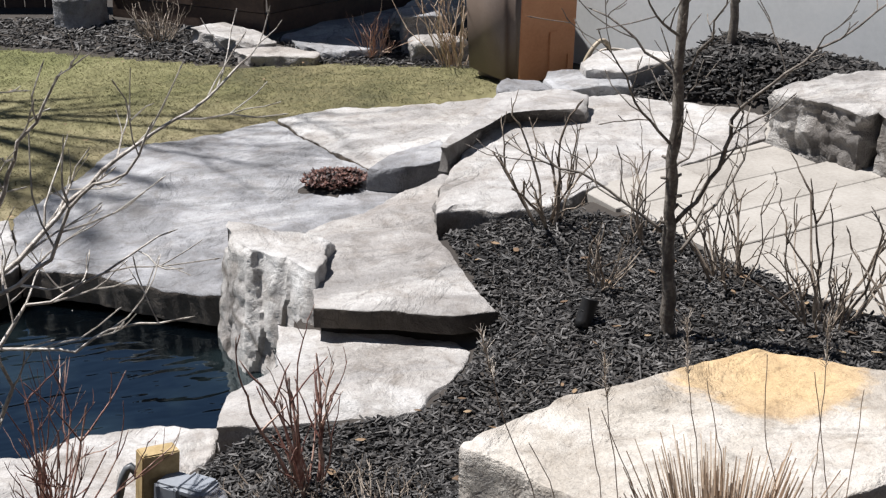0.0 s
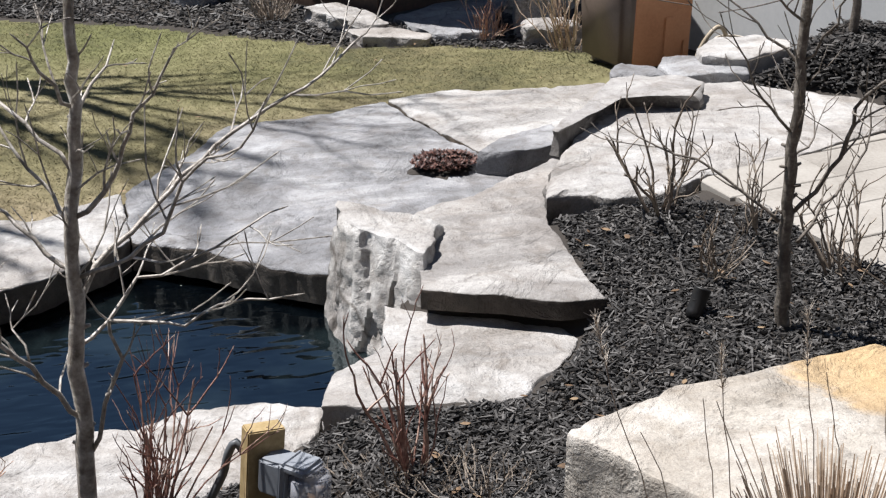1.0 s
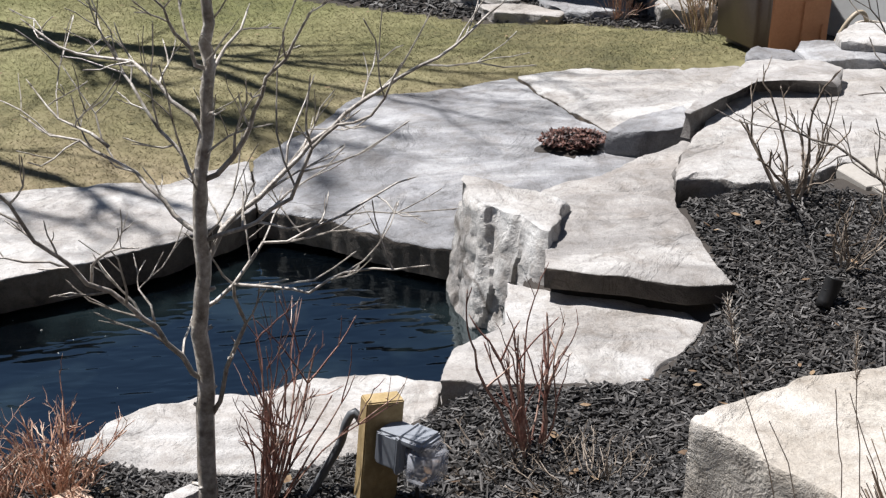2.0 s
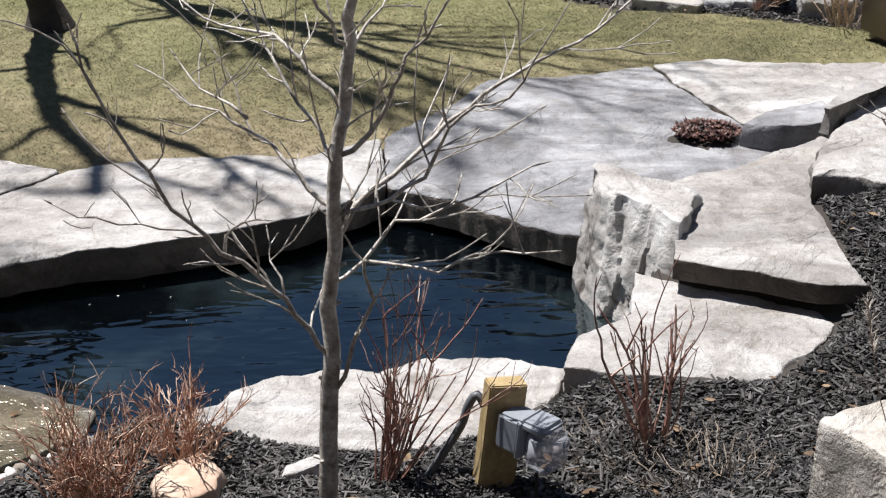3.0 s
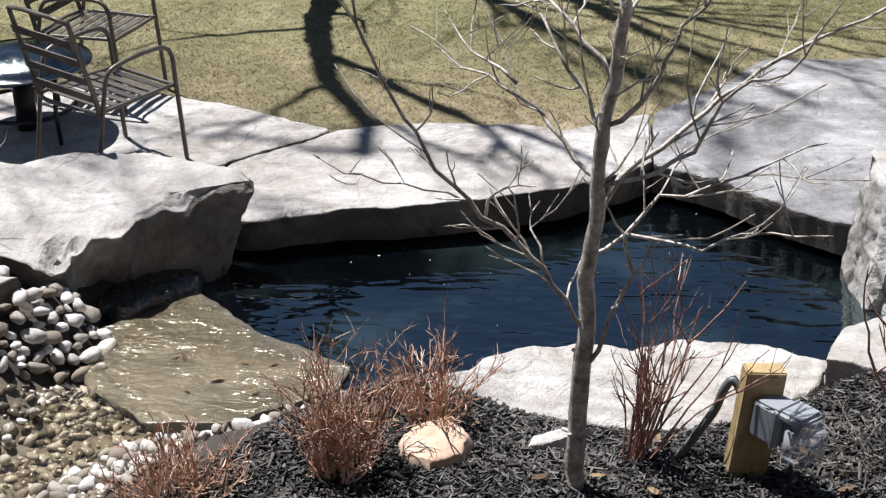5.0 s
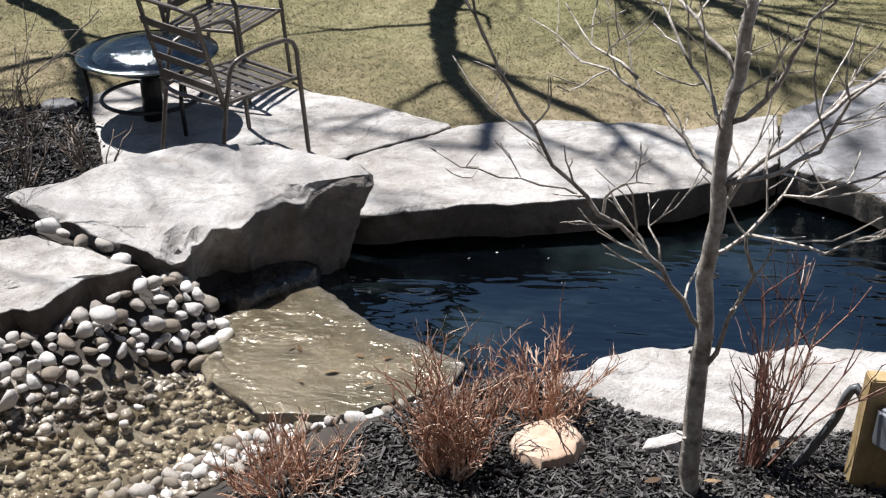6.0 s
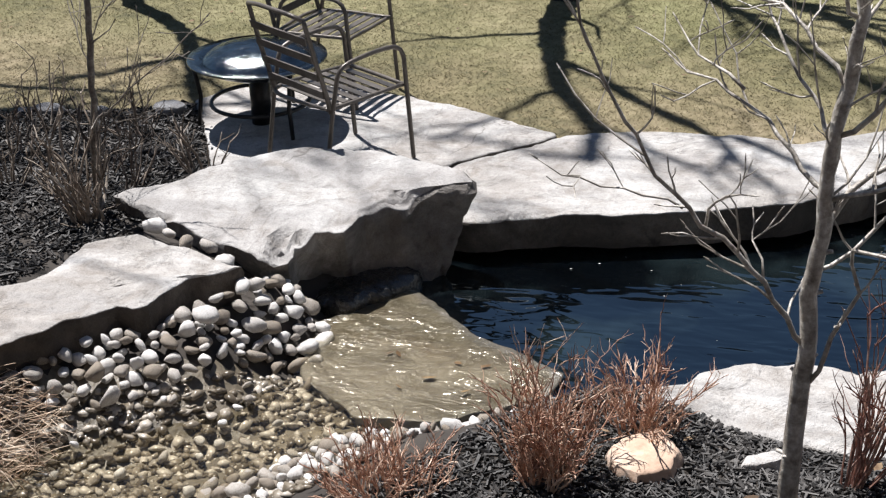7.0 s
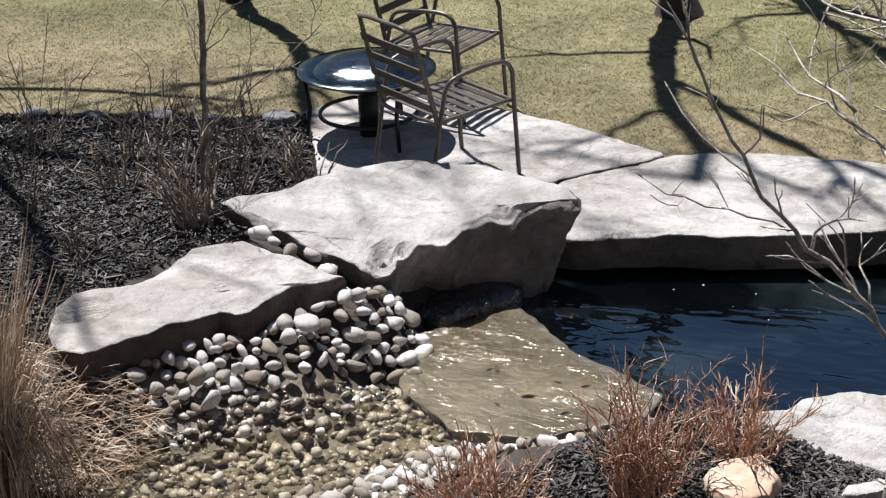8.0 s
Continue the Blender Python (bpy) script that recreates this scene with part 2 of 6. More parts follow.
# ---- helpers for building ----
def part(name, bm, material, parent=None, label=""):
    """Links a bmesh, or a (vertices, faces) pair, as one mesh object under its parent."""
    me = bpy.data.meshes.new(name)
    if isinstance(bm, tuple):
        me.from_pydata(bm[0], [], bm[1])
        me.validate()
    else:
        bm.to_mesh(me)
        bm.free()
    if material:
        me.materials.append(material)
    ob = new(name, me)
    if parent:
        ob.parent = parent
    if label:
        ob["label"] = label
    return ob


def smooth(ob):
    ob.data.polygons.foreach_set("use_smooth", [True] * len(ob.data.polygons))
    return ob


def crisp(ob, degrees=38):
    smooth(ob)
    ob.data.set_sharp_from_angle(angle=radians(degrees))
    return ob


def thing(name, at=(0, 0, 0)):
    ob = new(name)
    ob.location = at
    return ob


def fract(p, scale, octaves=4):
    return noise.fractal(Vector(p) * scale, 0.9, 2.0, octaves)


def facet(p, scale):
    """Tilted plane facets with sharp breaks between them, as on split rock."""
    q = Vector(p) * scale
    near = noise.voronoi(q)[1][0]
    r = noise.noise_vector(near * 7.7)
    return 0.55 * r.x + 1.1 * (r.y * (q.x - near.x) + r.z * (q.y - near.y) + r.x * (q.z - near.z))


def stone_mesh(outline, top, thick, rough=0.012, chip=0.02, tilt=(0, 0), under=0.0, res=0.024, edge=0.006, seed=0, crack=1.6, flare=0.0, corners=2, cell=(5.0, 5.0, 5.0), bite=0.0, reach=0.09, foot=None, scoops=(), fine=1.0, strata=0.35):
    """A quarried slab or block: an uneven top over a broken outline, with chipped sides that run down to the foot; scoops: broken-out hollows in the top."""
    pts = [Vector((*p, 0)) for p in outline]
    c = sum(pts, Vector()) / len(pts)
    base = [Vector((*p, 0)) for p in foot or outline]
    loop, low = [], []
    for a, b, e, g in zip(pts, pts[1:] + pts[:1], base, base[1:] + base[:1]):
        k = max(1, round((b - a).length / res))
        loop += [a.lerp(b, i / k) for i in range(k)]
        low += [e.lerp(g, i / k) for i in range(k)]
    for _ in range(corners):
        loop = [(loop[i - 1] + 2 * loop[i] + loop[(i + 1) % len(loop)]) / 4 for i in range(len(loop))]
    n = len(loop)
    slope = [(q - p) / thick for p, q in zip(loop, low)]
    off = Vector((seed * 7.3, seed * 3.1, seed * 1.7))
    ring = []
    for i, p in enumerate(loop):
        d = loop[(i + 1) % n] - loop[i - 1]
        nor = Vector((d.y, -d.x, 0)).normalized()
        q = p + off
        w = chip * (1.2 * noise.noise(q * 5) + 0.7 * noise.noise(q * 16) + 0.35 * noise.noise(q * 45))
        ring.append((p + nor * w, nor))
    size = sum((p - c).length for p, _ in ring) / n
    m = max(5, int(size / (res * 1.3)))
    scales = [1.0, 1.0 - 0.5 * edge / size, 1.0 - 1.4 * edge / size] + [(1 - 2.5 * edge / size) * (1 - i / m) for i in range(m)]
    if bite:
        scales = scales[:3] + [1 - x * reach / size for x in (0.25, 0.45, 0.65, 0.85, 1.1, 1.4)] + [(1 - 1.5 * reach / size) * (1 - i / m) for i in range(m)]
    drops = [edge, edge * 0.3, edge * 0.05] + [0.0] * (len(scales) - 3)

    def lift(p):
        q = p + off
        hollow = 0.0
        for a, b, far, deep in scoops:
            u = math.hypot(p.x - a, p.y - b) / far + 0.5 * noise.noise(q * 9)
            hollow += deep * min(1.0, max(0.0, 2.2 * (1 - u))) * (0.8 + 0.9 * facet(q, 19.0)) if u < 1 else 0.0
        return top - hollow + tilt[0] * (p.x - c.x) + tilt[1] * (p.y - c.y) + rough * (1.1 * fract(q, 2.3, 3) + 0.5 * facet(q, 3.1) + 0.4 * fract(q, 11, 3))

    def broken(p, inward):
        """How far the rim has spalled off here: facets along parts of the edge."""
        if not bite:
            return 0.0
        q = p + off
        amount = max(0.0, noise.noise(q * 2.2) + 0.45 * noise.noise(q * 6.5) + 0.02)
        u = 1 - inward / (reach * (0.5 + 1.3 * abs(noise.noise(q * 4.0 + Vector((9, 4, 2))))))
        return bite * min(1.0, 2.6 * amount) * (max(0.0, u) ** 0.6) * (0.75 + 0.5 * facet(q, 17.0)) if u > 0 else 0.0

    verts, faces = [], []
    side = max(3, int(thick / (res * 0.9)))
    for j in range(side, 0, -1):
        h = thick * j / side
        for (p, nor), run in zip(ring, slope):
            z = lift(p) - edge - h - broken(p, 0.0) * (1 - h / thick)
            q = Vector((p.x, p.y, z)) + off
            w = chip * crack * (1.5 * facet((q.x * cell[0], q.y * cell[1], q.z * cell[2]), 1.0) + 0.5 * fine * facet(q, 13.0) + 0.5 * fine * fract(q, 9, 3) + strata * fine * noise.noise(Vector((q.x * 2, q.y * 2, q.z * 30)))) * min(1, h / (2.0 * edge + 0.01)) - under * h + flare * h
            verts.append((p.x + nor.x * w + run.x * h, p.y + nor.y * w + run.y * h, z))
    for s, d in zip(scales, drops):
        for p, nor in ring:
            q = c + (p - c) * s
            z = lift(q) - d - broken(p, (1 - s) * (p - c).length)
            if d:
                z -= abs(noise.noise((q + off) * 22)) * edge * 0.9
            verts.append((q.x, q.y, z))
    rows = side + len(scales)
    stone_mesh.sides = side * n
    for r in range(rows - 1):
        for i in range(n):
            j = (i + 1) % n
            faces.append((r * n + i, r * n + j, (r + 1) * n + j, (r + 1) * n + i))
    verts.append((c.x, c.y, lift(c)))
    for i in range(n):
        faces.append(((rows - 1) * n + i, (rows - 1) * n + (i + 1) % n, len(verts) - 1))
    faces.append(tuple(reversed(range(n))))
    return verts, faces


def ccw(outline):
    a = sum(p[0] * q[1] - q[0] * p[1] for p, q in zip(outline, outline[1:] + outline[:1]))
    return outline if a > 0 else outline[::-1]


def stone(name, outline, top, thick, material, label, category="stone", group="", bed=0.06, sides=None, **k):
    BEDS.append((outline, top - min(thick * 0.6, bed)))
    if "foot" in k and ccw(outline) is not outline:
        k["foot"] = k["foot"][::-1]
    ob = crisp(part(name, stone_mesh(ccw(outline), top, thick, **k), material))
    if sides:  # side faces take their own stone, mostly with shade put into its colour
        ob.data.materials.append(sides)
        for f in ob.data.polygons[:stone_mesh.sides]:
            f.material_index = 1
    return tagged(ob, label, category, group)


def inside(poly, x, y):
    """Which of the points lie in the polygon (arrays)."""
    res = np.zeros(np.shape(x), bool)
    for (x1, y1), (x2, y2) in zip(poly, poly[1:] + poly[:1]):
        cross = ((y1 > y) != (y2 > y)) & (x < (x2 - x1) * (y - y1) / (y2 - y1 + 1e-12) + x1)
        res ^= cross
    return res


def edge_distance(poly, x, y):
    best = np.full(np.shape(x), 1e9)
    for (x1, y1), (x2, y2) in zip(poly, poly[1:] + poly[:1]):
        dx, dy = x2 - x1, y2 - y1
        u = np.clip(((x - x1) * dx + (y - y1) * dy) / (dx * dx + dy * dy), 0, 1)
        best = np.minimum(best, np.hypot(x - x1 - u * dx, y - y1 - u * dy))
    return best


def box(sx, sy, sz, at=(0, 0, 0), bevel=0.004, segments=2, taper=1.0):
    bm = bmesh.new()
    bmesh.ops.create_cube(bm, size=1.0)
    bmesh.ops.scale(bm, vec=(sx, sy, sz), verts=bm.verts)
    for v in bm.verts:
        if v.co.y < 0:
            v.co.x *= taper
            v.co.z *= taper
    if bevel:
        bmesh.ops.bevel(bm, geom=list(bm.edges), offset=bevel, segments=segments, affect="EDGES")
    bmesh.ops.translate(bm, vec=at, verts=bm.verts)
    return bm


# ---- the lie of the land (water level 0) ----
POND = [(-1.62, 5.62), (-1.58, 5.90), (-0.70, 6.16), (-0.05, 6.52), (0.24, 6.76), (0.66, 6.44), (1.16, 6.05), (1.16, 5.4), (0.9, 4.93),
        (0.72, 4.76), (0.3, 4.83), (-0.26, 4.76), (-0.52, 4.6), (-0.95, 4.75), (-1.29, 4.98), (-1.72, 5.35)]
STREAM = [(-1.6, 5.45), (-0.95, 4.76), (-1.3, 4.34), (-1.55, 3.95), (-1.9, 3.4), (-2.95, 3.3), (-2.70, 3.92), (-2.22, 4.22), (-1.96, 4.45), (-1.80, 4.9)]
NEAR_BANK = [  # x, y and height
    (0.43, 3.88, 0.36), (-0.06, 3.76, 0.35), (0.97, 4.08, 0.37), (-0.5, 4, 0.3), (-1.25, 3.8, 0.22), (1.3, 4.38, 0.36), (2.45, 4.48, 0.53), (3, 4.4, 0.52),
    (1.3, 3.4, 0.5), (2.3, 3.2, 0.6), (-2.5, 3.3, 0.24), (-3.1, 4.4, 0.36), (0, 0, 1.35), (-2.5, 1, 0.95), (2.5, 1, 1.15), (0, 2.6, 0.66), (0, 4.28, 0.23),
    (0.7, 4.4, 0.31), (6, 4, 0.6), (-2.38, 4.28, 0.27), (3.05, 4.62, 0.565), (3.38, 4.06, 0.565),
]
POND_SIDE = [  # x, y and height
    (1.9, 4.78, 0.46), (2.4, 5.5, 0.5), (-3, 5.5, 0.34), (-4.3, 6.2, 0.3), (-3.2, 6.7, 0.26), (3.2, 5.2, 0.5), (3.8, 6.1, 0.5), (1.8, 7, 0.2), (0, 7, 0.2),
    (-2, 6.5, 0.2), (2.6, 6.3, 0.4), (-7, 6, 0.32), (-1.3, 7, 0.24), (4.1, 6.75, 0.74), (2.85, 5.42, 0.565), (2.52, 5.7, 0.56), (2.05, 5.66, 0.48), (2.3, 5.6, 0.53),
]
FAR_SIDE = [  # x, y and height
    (0, 9, 0.24), (3, 9, 0.24), (-5, 9, 0.25), (-3, 8, 0.24), (2.4, 7.8, 0.22), (0, 13, 0.25), (6, 9, 0.4), (-6, 14, 0.27), (6, 14, 0.3), (0.5, 8.1, 0.24),
    (1.5, 8.6, 0.24), (4.3, 7.4, 0.78), (-4.5, 7.4, 0.27), (4.15, 7.95, 0.35), (3.8, 7.85, 0.32), (4.45, 7.75, 0.45), (3.95, 8.3, 0.27), (3.6, 8.2, 0.26),
]
HEIGHTS = NEAR_BANK + POND_SIDE + FAR_SIDE
PILE = [(-2.75, 4.15, 0.18), (-2.42, 4.38, 0.22), (-2.14, 4.70, 0.30), (-2.06, 4.92, 0.28), (-2.1, 5.1, 0.22)]  # crest of the heaped pebbles
BEDS = []  # footprints of the laid stones, with the height under which the soil stays there


def land(x, y):
    x, y = np.asarray(x, float), np.asarray(y, float)
    num, den = np.zeros(x.shape), np.zeros(x.shape)
    for a, b, h in HEIGHTS:
        w = 1 / ((x - a) ** 2 + (y - b) ** 2 + 0.05) ** 2
        num, den = num + w * h, den + w
    h = num / den
    for poly, low in BEDS:
        d = np.where(inside(poly, x, y), 0, edge_distance(poly, x, y))
        h = np.minimum(h, low + 0.8 * np.maximum(0, d - 0.02))
    for (x1, y1, h1), (x2, y2, h2) in zip(PILE, PILE[1:]):
        u = np.clip(((x - x1) * (x2 - x1) + (y - y1) * (y2 - y1)) / ((x2 - x1) ** 2 + (y2 - y1) ** 2), 0, 1)
        h = np.maximum(h, h1 + u * (h2 - h1) - 1.1 * np.hypot(x - x1 - u * (x2 - x1), y - y1 - u * (y2 - y1)))
    d = edge_distance(STREAM, x, y)
    k = np.where(inside(STREAM, x, y), np.clip(0.5 + d / 0.36, 0, 1), np.clip(0.5 - d / 0.36, 0, 1))
    h = h * (1 - k) + np.minimum(h, 0.05) * k
    d = edge_distance(POND, x, y)
    k = np.where(inside(POND, x, y), np.clip(0.5 + d / 0.16, 0, 1), np.clip(0.5 - d / 0.16, 0, 1))
    return h * (1 - k) + np.minimum(h, -0.55) * k


def axis(lo, hi, step, far):
    fine = list(np.arange(lo, hi + 1e-6, step))
    out, s = [], step
    while (out[-1] if out else 0) < far:
        s *= 1.35
        out.append((out[-1] if out else 0) + s)
    return np.array([lo - d for d in out[::-1]] + fine + [hi + d for d in out])


# ---- flagstones of the walk round the pond ----
WALK = "flagstones of the pond walk"
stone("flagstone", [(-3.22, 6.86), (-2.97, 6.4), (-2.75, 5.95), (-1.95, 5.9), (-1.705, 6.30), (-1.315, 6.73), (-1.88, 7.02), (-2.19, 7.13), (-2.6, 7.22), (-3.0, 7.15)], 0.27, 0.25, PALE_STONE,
      "pale limestone flagstone under the garden chairs", "flagstone", WALK, seed=1, sides=SHADED_SLAB_EDGE, cell=(1.6, 1.6, 14.0), crack=0.5, bite=0.018, bed=0.03, chip=0.013, rough=0.008, corners=1)
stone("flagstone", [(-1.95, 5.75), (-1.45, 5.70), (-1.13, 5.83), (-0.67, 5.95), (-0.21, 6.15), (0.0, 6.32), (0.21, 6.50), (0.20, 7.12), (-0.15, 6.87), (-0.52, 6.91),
      (-1.0, 6.85), (-1.31, 6.74), (-1.70, 6.31)], 0.27, 0.15, PALE_STONE, "long pale limestone slab along the far pond edge", "flagstone", WALK, seed=2, sides=SHADED_SLAB_EDGE, cell=(1.6, 1.6, 14.0), crack=0.5, bite=0.018, bed=0.03, chip=0.013, rough=0.008, corners=1)
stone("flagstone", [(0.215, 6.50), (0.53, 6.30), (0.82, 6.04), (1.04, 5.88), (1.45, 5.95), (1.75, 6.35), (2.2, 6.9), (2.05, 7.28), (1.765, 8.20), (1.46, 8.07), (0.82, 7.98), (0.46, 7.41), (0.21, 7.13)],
      0.27, 0.15, BLUE_STONE, "wide grey limestone slab with tree shadows across it", "flagstone", WALK, seed=3, sides=SHADED_SLAB_EDGE, cell=(1.6, 1.6, 14.0), crack=0.5, bite=0.018, bed=0.03, chip=0.013, rough=0.008, corners=1)
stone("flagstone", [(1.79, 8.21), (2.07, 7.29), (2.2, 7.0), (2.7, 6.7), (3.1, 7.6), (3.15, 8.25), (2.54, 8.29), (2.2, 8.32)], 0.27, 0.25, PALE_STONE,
      "pale limestone slab split from its neighbour by a crack", "flagstone", WALK, seed=4, sides=SHADED_SLAB_EDGE, cell=(1.6, 1.6, 14.0), crack=0.5, bite=0.018, bed=0.03, chip=0.013, rough=0.008, corners=1)
stone("flagstone", [(1.46, 6.17), (1.76, 6.28), (2.28, 6.66), (2.45, 6.5), (2.1, 5.85), (1.5, 5.85)], 0.42, 0.4, LIMESTONE, "pale limestone step slab beside the terrace", "flagstone", WALK, seed=5, sides=SHADED_SLAB_EDGE, cell=(1.6, 1.6, 14.0), crack=0.5, bite=0.022, bed=0.02)
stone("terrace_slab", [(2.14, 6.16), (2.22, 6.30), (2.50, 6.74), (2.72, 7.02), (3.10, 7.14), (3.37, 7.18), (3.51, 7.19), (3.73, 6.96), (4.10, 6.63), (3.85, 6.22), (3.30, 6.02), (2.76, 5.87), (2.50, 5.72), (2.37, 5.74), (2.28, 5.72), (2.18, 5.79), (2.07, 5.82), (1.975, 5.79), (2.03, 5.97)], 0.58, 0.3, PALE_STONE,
      "broad pale limestone terrace slab with a broken edge", "flagstone", seed=6, sides=SHADED_SPLIT_STONE, bite=0.03, cell=(2.0, 2.0, 8.0), chip=0.013, rough=0.009, corners=0)
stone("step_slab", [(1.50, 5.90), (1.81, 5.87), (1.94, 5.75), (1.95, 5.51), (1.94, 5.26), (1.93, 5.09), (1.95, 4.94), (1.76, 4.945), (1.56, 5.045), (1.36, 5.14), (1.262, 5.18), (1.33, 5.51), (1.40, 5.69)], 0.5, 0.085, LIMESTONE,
      "buff limestone step slab with a straight cut front", "step", seed=7, bed=0.02, sides=SHADED_STEP_EDGE, bite=0.012, cell=(1.6, 1.6, 12.0), crack=0.6, chip=0.008, rough=0.007, corners=0, edge=0.004)
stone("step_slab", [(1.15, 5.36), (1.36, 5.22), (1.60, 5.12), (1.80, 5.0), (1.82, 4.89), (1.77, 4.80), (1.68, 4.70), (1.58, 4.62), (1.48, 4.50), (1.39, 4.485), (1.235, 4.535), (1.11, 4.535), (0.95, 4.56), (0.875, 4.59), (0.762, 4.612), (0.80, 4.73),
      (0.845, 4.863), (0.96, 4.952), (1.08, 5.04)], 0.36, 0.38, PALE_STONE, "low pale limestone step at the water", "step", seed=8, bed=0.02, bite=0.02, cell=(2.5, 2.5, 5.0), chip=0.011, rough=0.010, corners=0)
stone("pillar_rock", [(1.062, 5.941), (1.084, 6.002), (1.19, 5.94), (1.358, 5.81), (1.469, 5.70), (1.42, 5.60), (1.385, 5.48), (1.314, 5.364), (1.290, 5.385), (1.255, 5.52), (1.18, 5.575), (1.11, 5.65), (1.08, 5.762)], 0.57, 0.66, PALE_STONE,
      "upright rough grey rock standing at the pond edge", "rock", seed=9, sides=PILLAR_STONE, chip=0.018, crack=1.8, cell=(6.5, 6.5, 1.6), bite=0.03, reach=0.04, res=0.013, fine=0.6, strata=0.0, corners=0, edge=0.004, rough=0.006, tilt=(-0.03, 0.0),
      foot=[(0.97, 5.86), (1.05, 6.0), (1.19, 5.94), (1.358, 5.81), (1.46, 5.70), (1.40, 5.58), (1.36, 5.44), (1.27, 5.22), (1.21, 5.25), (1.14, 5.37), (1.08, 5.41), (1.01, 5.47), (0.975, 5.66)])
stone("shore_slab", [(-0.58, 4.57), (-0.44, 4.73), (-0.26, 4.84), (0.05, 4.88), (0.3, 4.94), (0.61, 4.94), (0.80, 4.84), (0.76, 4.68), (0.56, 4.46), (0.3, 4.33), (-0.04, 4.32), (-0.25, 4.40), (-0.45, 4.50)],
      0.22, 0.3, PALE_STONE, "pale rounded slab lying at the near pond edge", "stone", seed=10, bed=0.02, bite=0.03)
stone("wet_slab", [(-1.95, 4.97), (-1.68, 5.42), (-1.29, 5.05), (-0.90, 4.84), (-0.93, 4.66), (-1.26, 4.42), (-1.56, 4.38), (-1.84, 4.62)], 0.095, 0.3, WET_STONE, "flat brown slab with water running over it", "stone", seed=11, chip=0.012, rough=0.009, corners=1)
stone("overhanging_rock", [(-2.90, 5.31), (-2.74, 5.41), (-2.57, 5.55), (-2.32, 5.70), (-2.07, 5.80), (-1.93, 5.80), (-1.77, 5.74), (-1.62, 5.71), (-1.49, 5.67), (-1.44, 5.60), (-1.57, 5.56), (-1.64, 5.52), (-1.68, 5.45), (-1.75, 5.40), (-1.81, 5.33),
      (-1.83, 5.26), (-1.86, 5.20), (-1.97, 5.17), (-2.03, 5.11), (-2.03, 5.02), (-2.14, 4.99), (-2.24, 5.03), (-2.42, 5.09), (-2.63, 5.18)], 0.452, 0.46, GREY_TOP, "thick grey rock slab overhanging the pond", "rock", seed=12, sides=SHADED_BLOCK_STONE, chip=0.013, crack=1.5,
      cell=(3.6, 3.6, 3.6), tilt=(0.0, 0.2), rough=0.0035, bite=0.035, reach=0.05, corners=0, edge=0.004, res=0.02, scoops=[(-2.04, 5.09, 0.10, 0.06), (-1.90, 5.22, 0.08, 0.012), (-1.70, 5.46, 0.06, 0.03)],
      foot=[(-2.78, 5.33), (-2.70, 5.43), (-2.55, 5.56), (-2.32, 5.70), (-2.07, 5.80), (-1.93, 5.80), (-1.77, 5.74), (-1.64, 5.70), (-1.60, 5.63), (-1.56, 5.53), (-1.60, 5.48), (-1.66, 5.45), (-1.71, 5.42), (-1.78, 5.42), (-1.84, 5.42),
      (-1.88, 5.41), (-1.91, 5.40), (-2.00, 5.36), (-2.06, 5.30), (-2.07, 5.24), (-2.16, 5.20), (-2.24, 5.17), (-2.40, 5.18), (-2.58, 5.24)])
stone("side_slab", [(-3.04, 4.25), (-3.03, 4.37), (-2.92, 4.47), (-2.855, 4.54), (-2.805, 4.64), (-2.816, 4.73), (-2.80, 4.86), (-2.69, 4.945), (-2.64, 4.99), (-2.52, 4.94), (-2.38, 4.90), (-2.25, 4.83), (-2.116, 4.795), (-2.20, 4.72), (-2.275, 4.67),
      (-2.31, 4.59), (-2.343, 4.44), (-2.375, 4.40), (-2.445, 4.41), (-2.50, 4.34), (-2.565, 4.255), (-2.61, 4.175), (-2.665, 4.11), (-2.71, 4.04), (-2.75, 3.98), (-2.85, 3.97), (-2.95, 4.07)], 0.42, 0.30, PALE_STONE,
      "pale slab bedded beside the stream pebbles", "stone", seed=13, sides=SHADED_SLAB_EDGE, cell=(1.8, 1.8, 6.0), crack=1.0, bite=0.02, reach=0.06, rough=0.014, chip=0.011, corners=0, edge=0.004, scoops=[(-2.93, 4.28, 0.12, 0.035), (-2.55, 4.72, 0.10, 0.012)])
stone("near_boulder", [(1.26, 3.43), (1.66, 3.60), (2.06, 3.66), (2.38, 3.72), (2.75, 3.4), (2.66, 2.92), (1.98, 2.82), (1.55, 2.95)], 0.85, 0.5, BOULDER_STONE, "large buff boulder with a rusty yellow patch", "boulder", seed=14, bite=0.015, cell=(1.2, 1.2, 1.5), crack=0.6, chip=0.013, corners=1, edge=0.005)
stone("corner_boulder", [(3.84, 6.20), (3.88, 6.06), (4.05, 5.72), (4.14, 5.72), (4.5, 5.92), (4.75, 6.3), (4.33, 6.42)], 0.85, 0.31, LIMESTONE, sides=SHADED_BLOCK_STONE, label="blocky grey limestone boulder beside the paved patio", category="boulder", seed=15, chip=0.02, cell=(2.4, 2.4, 1.9), crack=2.0, bite=0.05, corners=1)
stone("corner_boulder", [(4.10, 5.66), (4.17, 5.52), (4.9, 5.1), (5.2, 5.6), (4.6, 5.86), (4.2, 5.76)], 0.87, 0.33, LIMESTONE, sides=SHADED_BLOCK_STONE, label="squared grey boulder set close to its neighbour", category="boulder", seed=25, chip=0.02, cell=(2.4, 2.4, 1.9), crack=2.0, bite=0.05, corners=1)
